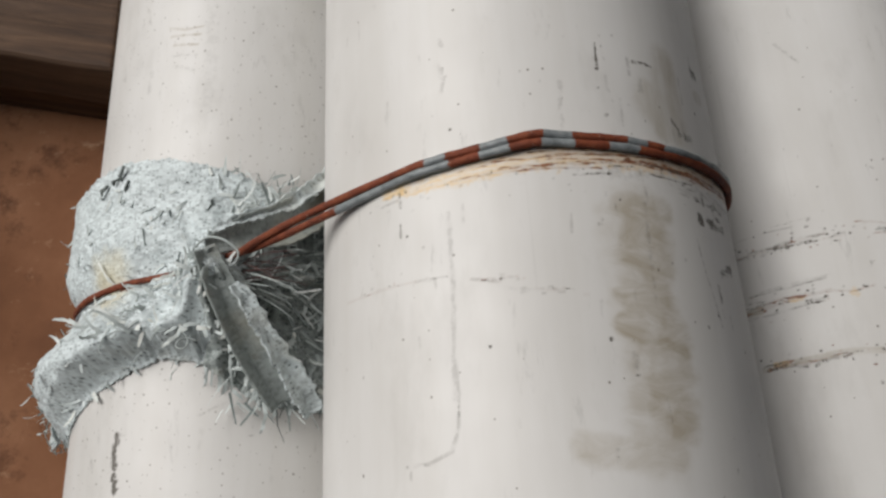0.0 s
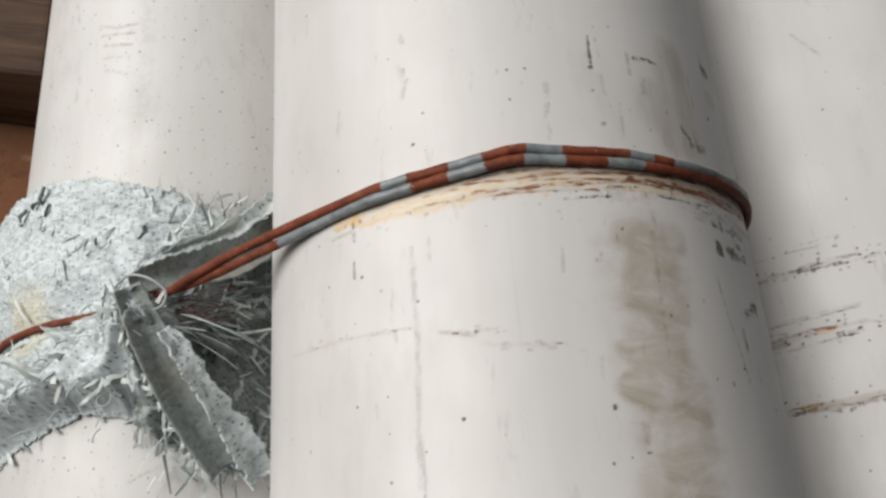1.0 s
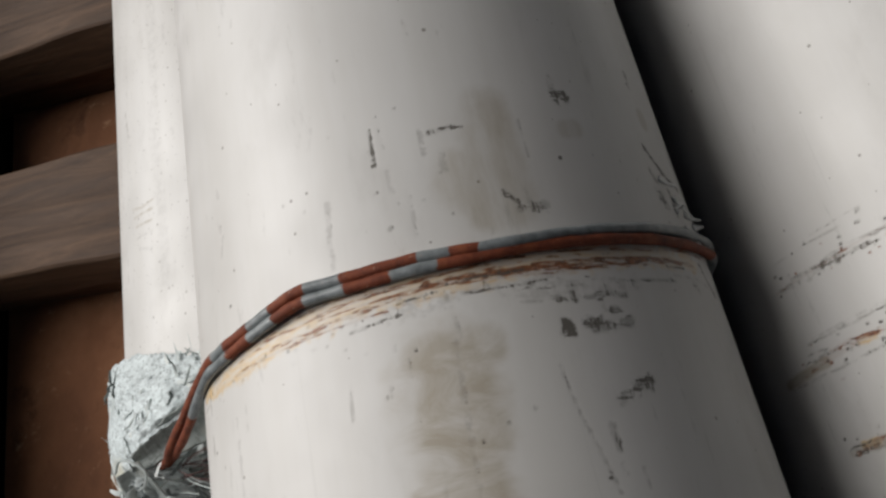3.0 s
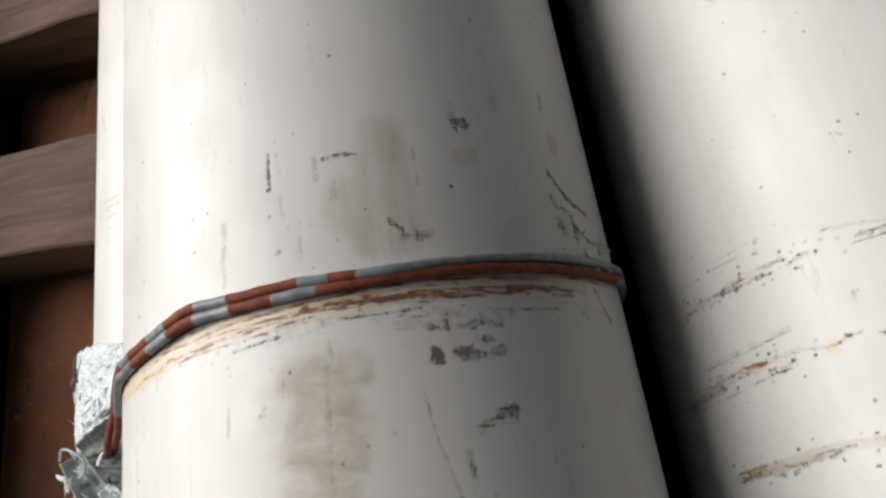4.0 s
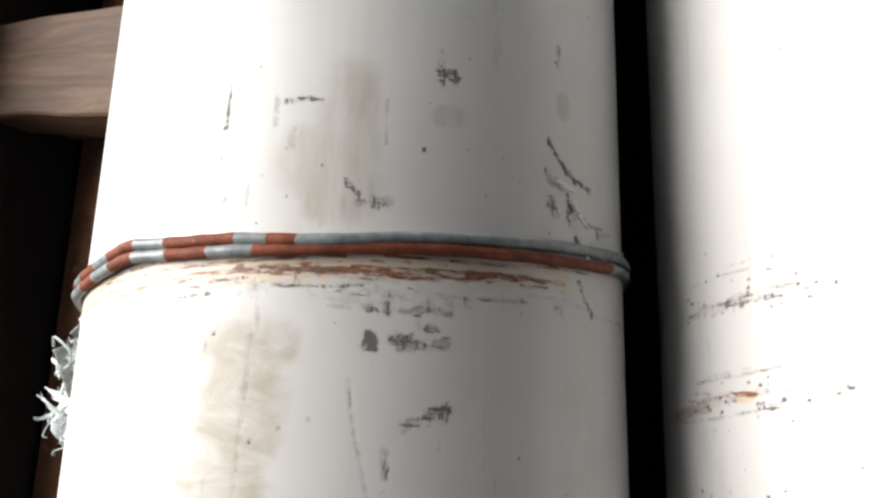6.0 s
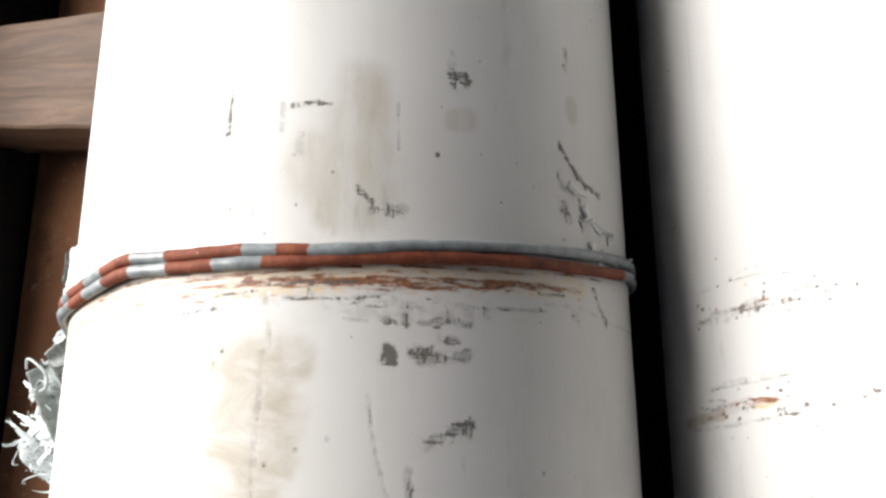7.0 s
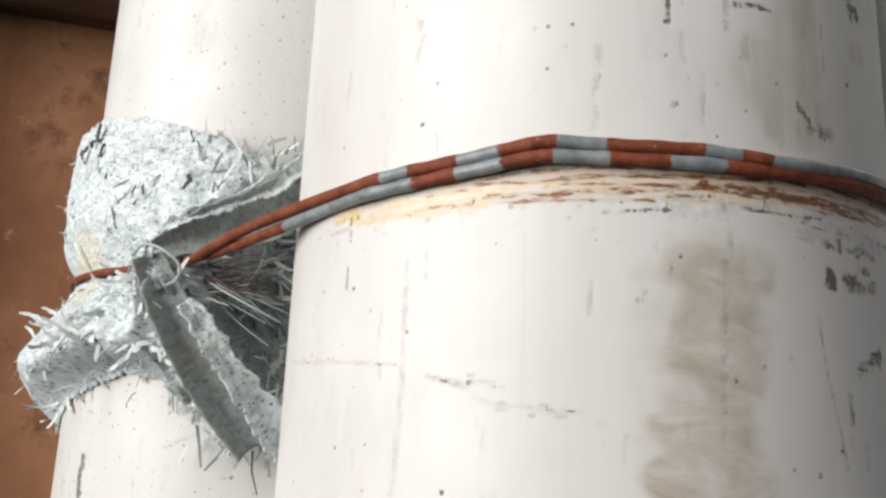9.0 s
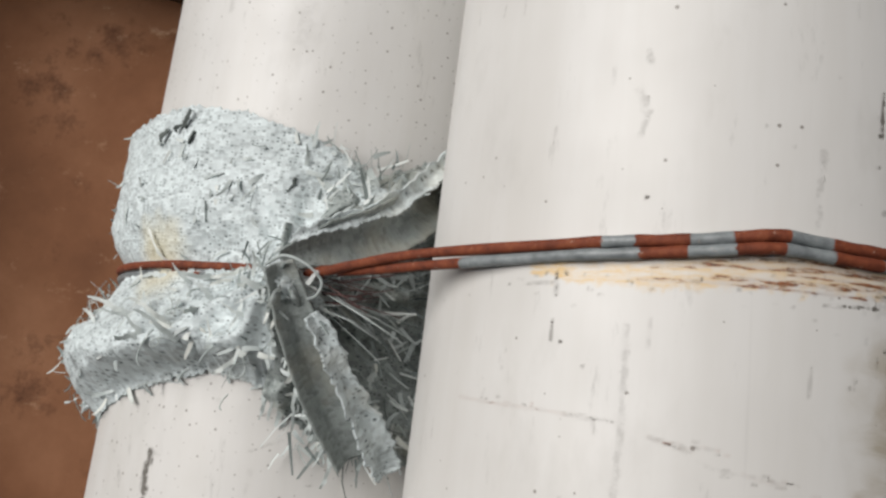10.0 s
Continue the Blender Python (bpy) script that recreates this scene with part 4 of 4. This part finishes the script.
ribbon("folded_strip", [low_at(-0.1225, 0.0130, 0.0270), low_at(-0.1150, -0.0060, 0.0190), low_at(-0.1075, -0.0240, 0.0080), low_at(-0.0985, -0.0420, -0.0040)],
       [0.0042, 0.0060, 0.0064, 0.0052], (0.35, 0.25, 1), SACK_SHADED_SMOOTH, "stiff folded strip hanging from the knot, shade put into its grey", 0.6, 2.0, 0.05, 0.18)
ribbon("torn_flap", [low_at(-0.1110, 0.0000, 0.0220), low_at(-0.1010, -0.0180, 0.0110), low_at(-0.0905, -0.0370, -0.0050), low_at(-0.0880, -0.0450, -0.0110)],
       [0.0030, 0.0042, 0.0052, 0.0040], (0.5, 0.2, 1), SACK, "frayed pale strip beside the folded one", 0.5, 4.0)
# The fold's inner shade comes from this darker cloth colour.
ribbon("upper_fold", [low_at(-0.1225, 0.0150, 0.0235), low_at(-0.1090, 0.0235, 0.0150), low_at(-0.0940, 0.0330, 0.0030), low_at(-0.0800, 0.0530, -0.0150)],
       [0.0030, 0.0066, 0.0085, 0.0085], (0.25, -0.45, 1), SACK_SHADED_SMOOTH, "inside fold of the sacking, shade put into its grey", 0.6, 6.0, 0.10, 0.3)
ribbon("fold_rim", [low_at(-0.1200, 0.0215, 0.0240), low_at(-0.1070, 0.0300, 0.0175), low_at(-0.0930, 0.0400, 0.0070), low_at(-0.0795, 0.0610, -0.0100)],
       [0.0012, 0.0022, 0.0026, 0.0030], (0.25, 0.10, 1), SACK, "pale ragged rim of the fold", 0.5, 15.0)
ribbon("end_tuft", [on_low(-92, 0.006, 0.008), on_low(-96, -0.008, 0.016), on_low(-92, -0.024, 0.019), on_low(-86, -0.040, 0.013)],
       [0.0060, 0.0105, 0.0110, 0.0060], (-1, 0.0, 0.35), SACK, "ragged bunched end of the sacking", 0.3, 8.0)
tube("curled_thread", spline([low_at(-0.1250, 0.0120, 0.0300), low_at(-0.1190, 0.0145, 0.0335), low_at(-0.1120, 0.0125, 0.0345), low_at(-0.1075, 0.0085, 0.0330), low_at(-0.1085, 0.0045, 0.0320), low_at(-0.1110, 0.0030, 0.0325)], 60),
     0.00045, TAPE, sack, 6)


# ---- loose tapes all over the torn cloth ----
def tape_mesh(length, width, bend, twist, seed):
    rng = random.Random(seed)
    n = 9
    rows = []
    x = z = 0.0
    heading = 0.0
    for i in range(n):
        u = i / (n - 1)
        w = width * (1 - 0.55 * u * u)
        t = twist * u
        sway = 0.06 * length * math.sin(u * 4 + seed)
        rows.append([(x - w * math.sin(t) * 0.0, sway * u + s * w * math.cos(t), z + s * w * math.sin(t)) for s in (-1, 1)])
        heading += bend / n * (0.6 + 0.8 * rng.random())
        x += length / n * math.cos(heading)
        z += length / n * math.sin(heading)
    me_ob = grid_mesh("tape", np.array(rows), TAPE)
    me = me_ob.data
    bpy.data.objects.remove(me_ob)
    return me


rng = random.Random(7)
TAPES = [tape_mesh(rng.uniform(0.004, 0.010), rng.uniform(0.00045, 0.00105), rng.uniform(-0.7, 0.9), rng.uniform(-1.2, 1.2), i) for i in range(20)]
LONG_TAPES = [tape_mesh(rng.uniform(0.012, 0.021), rng.uniform(0.0002, 0.00055), rng.uniform(-0.4, 2.4), rng.uniform(-1.5, 1.5), 40 + i) for i in range(10)]


def cloth_under(phi, y):
    return valley_cloth if phi > 14 else upper_cloth if y > 0.0135 else lower_cloth


def lay_tape(phi, y, lift, spin, rise, long=False):
    """One loose tape on the cloth, rooted there, turned by spin and risen by rise degrees."""
    ob = new("tape", rng.choice(LONG_TAPES if long else TAPES))
    ob.parent = cloth_under(phi, y)
    x, yy, z = on_low(phi, y, lift)
    k = rng.uniform(0.8, 1.25)
    ob.matrix_local = Matrix.Translation((x, yy, z)) @ Matrix.Rotation(radians(phi), 4, "Y") @ Matrix.Rotation(radians(spin), 4, "Z") @ Matrix.Rotation(radians(-rise), 4, "Y") @ Matrix.Diagonal((k, k, k, 1))


def strip_mesh(length, width, bend, seed):
    """A wide torn strip with a jagged outline."""
    r = random.Random(seed)
    n, rows, x, z, heading = 14, [], 0.0, 0.0, 0.0
    for i in range(n):
        u = i / (n - 1)
        w = width * (1 - 0.6 * u)
        t = 0.9 * u * r.choice((1, -1)) * 0.5
        rows.append([(x + r.uniform(-1, 1) * 0.0004, s * w * r.uniform(0.45, 1.25) + 0.1 * length * u * math.sin(3 * u + seed), z + s * w * math.sin(t)) for s in (-1, 0, 1)])
        heading += bend / n * r.uniform(0.2, 1.8)
        x += length / n * math.cos(heading)
        z += length / n * math.sin(heading)
    holder = grid_mesh("torn_strip", np.array(rows), TAPE)
    me = holder.data
    bpy.data.objects.remove(holder)
    return me


STRIPS = [strip_mesh(rng.uniform(0.010, 0.019), rng.uniform(0.0008, 0.0017), rng.uniform(-0.8, 1.4), 80 + i) for i in range(12)]


def lay_strip(phi, y, lift, spin, rise):
    ob = new("torn_strip", rng.choice(STRIPS))
    ob.parent = cloth_under(phi, y)
    x, yy, z = on_low(phi, y, lift)
    ob.matrix_local = Matrix.Translation((x, yy, z)) @ Matrix.Rotation(radians(phi), 4, "Y") @ Matrix.Rotation(radians(spin), 4, "Z") @ Matrix.Rotation(radians(-rise), 4, "Y")


def curl_thread(phi, y, lift, spin, length, turns, swing, radius):
    """A loose thread that springs away from the cloth in an open curl."""
    u = np.linspace(0, 1, 48)
    a = u * turns * 2 * math.pi
    way = np.stack([length * u + swing * np.sin(a), swing * (1 - np.cos(a)) * 0.9, 0.35 * length * np.sin(u * 2.4) + 0.4 * swing * np.sin(a * 0.7)], -1)
    x, yy, z = on_low(phi, y, lift)
    m = Matrix.Translation((x, yy, z)) @ Matrix.Rotation(radians(phi), 4, "Y") @ Matrix.Rotation(radians(spin), 4, "Z")
    way = np.array([m @ Vector(p) for p in way])
    return tube("loose_thread", way, radius * (1 - 0.4 * u), TAPE, cloth_under(phi, y), 5)


def height_at(phi, y):
    return float(sack_height(np.array(phi, float), np.array(y, float)))


for i in range(45):
    p, y = rng.choice((rng.uniform(-22, 22), rng.uniform(-12, 22), rng.uniform(-70, 22))), rng.uniform(0.014, 0.060)
    lay_tape(p, y, height_at(p, y) + 0.0004, rng.uniform(0, 360), rng.uniform(-4, 10))
for i in range(55):
    p, y = rng.uniform(-95, 8), rng.uniform(-0.032, 0.010)
    y = max(y, float(lower_edges(np.array([p]))[0][0]) + 0.010)
    lay_tape(p, y, height_at(p, y) + 0.0008, rng.uniform(0, 360), rng.uniform(-2, 16))
for i in range(75):
    p, y = rng.uniform(10, 44), rng.uniform(-0.040, 0.055)
    lay_tape(p, y, height_at(p, y) + 0.0025, rng.choice((1, -1)) * rng.uniform(20, 110), rng.uniform(0, 35))
for i in range(12):
    p = rng.uniform(-95, 14)
    y = float(lower_edges(np.array([p]))[0][0]) + rng.uniform(0.0015, 0.005)
    lay_tape(p, y, 0.0016, rng.uniform(-165, -15), rng.uniform(-6, 3), rng.random() < 0.2)
for i in range(9):
    p = rng.uniform(-70, 22)
    y = float(upper_edges(np.array([p]))[1][0])
    lay_tape(p, y - 0.001, height_at(p, y) * 0.8 + 0.0006, rng.uniform(-30, 210), rng.uniform(-6, 6))
for i in range(30):
    p, y = rng.uniform(-104, -80), rng.uniform(-0.034, 0.010)
    lay_tape(p, y, rng.uniform(0.010, 0.018), rng.uniform(90, 260), rng.uniform(5, 60), rng.random() < 0.5)
for i in range(14):
    p, y = rng.uniform(0, 14), rng.uniform(0.004, 0.022)
    lay_tape(p, y, height_at(p, y) + 0.001, rng.uniform(0, 360), rng.uniform(10, 50))


for i in range(24):
    p, y = rng.uniform(-34, 2), rng.uniform(-0.016, 0.016)
    lay_strip(p, y, height_at(p, y) - 0.0005, rng.uniform(120, 285), rng.uniform(8, 55))
for i in range(16):
    p, y = rng.uniform(-102, -70), rng.uniform(-0.040, 0.006)
    lay_strip(p, y, rng.uniform(0.008, 0.016), rng.uniform(110, 270), rng.uniform(0, 50))
for i in range(14):
    p, y = rng.uniform(-92, -62), rng.uniform(-0.036, -0.022)
    lay_strip(p, y, rng.uniform(0.002, 0.010), rng.uniform(-120, -60), rng.uniform(-12, 10))
for i in range(12):
    p, y = rng.uniform(10, 30), rng.uniform(-0.042, -0.012)
    lay_strip(p, y, height_at(p, y) + 0.003, rng.uniform(-130, -50), rng.uniform(0, 25))
for i in range(10):
    p, y = rng.uniform(2, 15), rng.uniform(-0.026, -0.018)
    lay_strip(p, y, height_at(p, y) * 0.7, rng.uniform(-115, -65), rng.uniform(-22, 0))
for i in range(20):
    u = rng.random()
    p, y = 9 + 24 * u, 0.022 + 0.030 * u + rng.uniform(-0.002, 0.003)
    lay_tape(p, y, height_at(p, y) + 0.006 * (1 - u) + 0.002, rng.uniform(20, 160), rng.uniform(-10, 30))
for i in range(14):
    p, y = rng.uniform(-104, -78), rng.uniform(-0.036, 0.010)
    curl_thread(p, y, rng.uniform(0.010, 0.016), rng.uniform(100, 250), rng.uniform(0.008, 0.018), rng.uniform(0.3, 1.2), rng.uniform(0.001, 0.0035), rng.uniform(0.0002, 0.0004))
for i in range(10):
    p, y = rng.uniform(-24, 8), rng.uniform(-0.03, 0.02)
    curl_thread(p, y, height_at(p, y), rng.uniform(140, 260), rng.uniform(0.006, 0.014), rng.uniform(0.4, 1.3), rng.uniform(0.0012, 0.0035), rng.uniform(0.0002, 0.0004))
for i in range(9):
    p, y = rng.uniform(12, 18), rng.uniform(0.002, 0.012)
    curl_thread(p, y, height_at(p, y) - 0.001, rng.uniform(-50, 5), rng.uniform(0.016, 0.028), 0.15, 0.002, rng.uniform(0.0002, 0.00035))
for i in range(12):
    p, y = rng.uniform(-104, -84), rng.uniform(-0.036, 0.012)
    curl_thread(p, y, rng.uniform(0.010, 0.016), rng.uniform(120, 235), rng.uniform(0.014, 0.024), rng.uniform(0.3, 0.9), rng.uniform(0.0015, 0.004), rng.uniform(0.0003, 0.00055))
for i in range(16):
    p, y = rng.uniform(12, 17), rng.uniform(0.004, 0.013)
    thread = curl_thread(p, y, height_at(p, y) + 0.001, rng.uniform(-35, 15), rng.uniform(0.010, 0.020), 0.15, 0.002, rng.uniform(0.00018, 0.0003))
    thread.data.materials.clear()
    thread.data.materials.append(STAINED)
strip_way = spline([low_at(-0.1275, 0.0110, 0.0290), low_at(-0.1205, -0.0075, 0.0215), low_at(-0.1130, -0.0255, 0.0110), low_at(-0.1035, -0.0430, -0.0010)], 60)
for i in range(26):
    x, y, z = strip_way[rng.randrange(6, 59)]
    fleck = new("tape", rng.choice(TAPES))
    fleck.parent = lower_cloth
    k = rng.uniform(0.35, 0.7)
    fleck.matrix_local = Matrix.Translation((x + rng.uniform(-0.0012, 0.0012), y, z + 0.0006)) @ Matrix.Rotation(radians(rng.uniform(150, 300)), 4, "Z") @ Matrix.Rotation(radians(rng.uniform(-35, 20)), 4, "Y") @ Matrix.Diagonal((k, k * 1.3, k, 1))
# Dark patches laid on the cloth stand in for shaded holes; nothing is cut.
for phi, y, long, wide in ((-27, 0.0665, 0.0062, 0.0009), (-35, 0.0615, 0.0050, 0.0009), (-25, 0.0595, 0.0044, 0.0007), (-30, 0.0640, 0.0036, 0.0006), (3, 0.0440, 0.0050, 0.0005)):
    h = height_at(phi, y) + 0.0016
    ribbon("torn_hole", [on_low(phi - 1.0, y - long / 2, h), on_low(phi, y, h + 0.0004), on_low(phi + 0.8, y + long / 2, h)], [wide * 0.5, wide, wide * 0.6], (math.sin(radians(phi)), 0.05, math.cos(radians(phi))), HOLE_DARK, "", 0.1, phi, 0.8)


# ---- shreds too small and many to count, joined ----
def shreds(name, count, roots, seed, label, stretch=1.0):
    """Short flat offcuts of tape; roots gives degrees round, place along, lift, heading and rise for each."""
    r = np.random.default_rng(seed)
    phi, y, lift, spin, rise = roots(r, count)
    length = r.uniform(0.002, 0.0085, count) * stretch
    width = r.uniform(0.00015, 0.0009, count) * r.uniform(0.5, 1, count)
    a, sp, ri = np.radians(phi), np.radians(spin), np.radians(rise)
    up = np.stack([np.sin(a), np.zeros(count), np.cos(a)], -1)
    east = np.stack([np.cos(a), np.zeros(count), -np.sin(a)], -1)
    north = np.array([0.0, 1.0, 0.0])
    go = np.cos(sp)[:, None] * east + np.sin(sp)[:, None] * north
    go = np.cos(ri)[:, None] * go + np.sin(ri)[:, None] * up
    side = np.cross(up, go)
    side /= np.linalg.norm(side, axis=1)[:, None]
    roll = r.uniform(-0.9, 0.9, count)[:, None]
    side = np.cos(roll) * side + np.sin(roll) * np.cross(go, side)
    bend = np.cross(go, side) * (r.uniform(-0.5, 0.5, count) * length)[:, None]
    root = np.stack([LOW.x + (LOW.r + lift) * np.sin(a), y, LOW.z + (LOW.r + lift) * np.cos(a)], -1)
    quads = []
    for u in (0.0, 0.5, 1.0):
        c = root + go * (length * u)[:, None] + bend * u * u
        w = (width * (1 - 0.5 * u))[:, None]
        quads += [c - side * w, c + side * w]
    v = np.stack(quads, 1).reshape(-1, 3)
    base = np.arange(count)[:, None] * 6
    faces = np.concatenate([base + [0, 1, 3, 2], base + [2, 3, 5, 4]])
    me = bpy.data.meshes.new(name)
    me.from_pydata(v.tolist(), [], faces.tolist())
    me.materials.append(SHRED)
    ob = new(name, me)
    ob.parent = sack
    return tagged(ob, label, kind="stuff")


def shred_material():
    n = Nodes("shredded_tape", 0.5, spec=0.35)
    rnd = n.t.nodes.new("ShaderNodeNewGeometry").outputs["Random Per Island"]
    return n.done(n.ramp(rnd, (0.0, (0.10, 0.12, 0.12)), (0.35, (0.28, 0.32, 0.31)), (0.7, (0.48, 0.53, 0.52)), (1.0, (0.66, 0.69, 0.67))))


SHRED = shred_material()


def on_cloth(r, n):
    phi, y = r.uniform(-95, 20, n), r.uniform(-0.034, 0.074, n)
    keep = (y > np.interp(phi, [-95, -60, -10, 20], [-0.036, -0.030, -0.016, -0.02])) & (y < upper_edges(phi)[1] - 0.001)
    y = np.where(keep, y, r.uniform(0.0, 0.04, n))
    return phi, y, sack_height(phi, y) + r.uniform(-0.0003, 0.0012, n), r.uniform(0, 360, n), r.uniform(-8, 14, n)


def in_valley(r, n):
    phi, y = r.uniform(9, 46, n), r.uniform(-0.044, 0.058, n)
    spin = np.degrees(np.arctan2(y - 0.008, np.radians(phi - 8) * LOW.r)) + r.uniform(-55, 55, n)
    return phi, y, sack_height(phi, y) + r.uniform(-0.001, 0.004, n), spin, r.uniform(-5, 16, n)


def at_edges(r, n):
    phi = r.uniform(-95, 40, n)
    low = np.where(phi < 14, lower_edges(phi)[0], valley_edges(phi)[0])
    top = np.where(phi < 24, upper_edges(phi)[1], valley_edges(phi)[1])
    which = r.random(n) < 0.82
    y = np.where(which, low + np.abs(r.normal(0, 0.002, n)), top - np.abs(r.normal(0, 0.002, n)))
    return phi, y, np.where(which & (phi < 14), 0.0014, sack_height(phi, y) * 0.9) + r.uniform(-0.0003, 0.001, n), np.where(which, -90, 90) + r.uniform(-95, 95, n), r.uniform(-6, 8, n)


def at_knot(r, n):
    phi, y = r.normal(7, 7, n), r.normal(0.012, 0.007, n)
    return phi, y, sack_height(phi, y) + r.uniform(-0.001, 0.003, n), r.uniform(0, 360, n), r.uniform(-5, 45, n)


def at_end(r, n):
    phi, y = r.uniform(-106, -78, n), r.uniform(-0.040, 0.010, n)
    return phi, y, r.uniform(0.006, 0.019, n), r.uniform(80, 290, n), r.uniform(-5, 50, n)


shreds("fray", 70, on_cloth, 1, "flat pale shreds lying on the sacking")
shreds("fray", 330, in_valley, 2, "tangled shreds between the pipes", 1.7)
shreds("fringe", 90, at_edges, 3, "frayed fringe along the torn edges", 0.55)
shreds("fray", 90, at_knot, 4, "frayed shreds round the knot")
shreds("fringe", 170, at_end, 5, "frayed bunched end of the sacking")
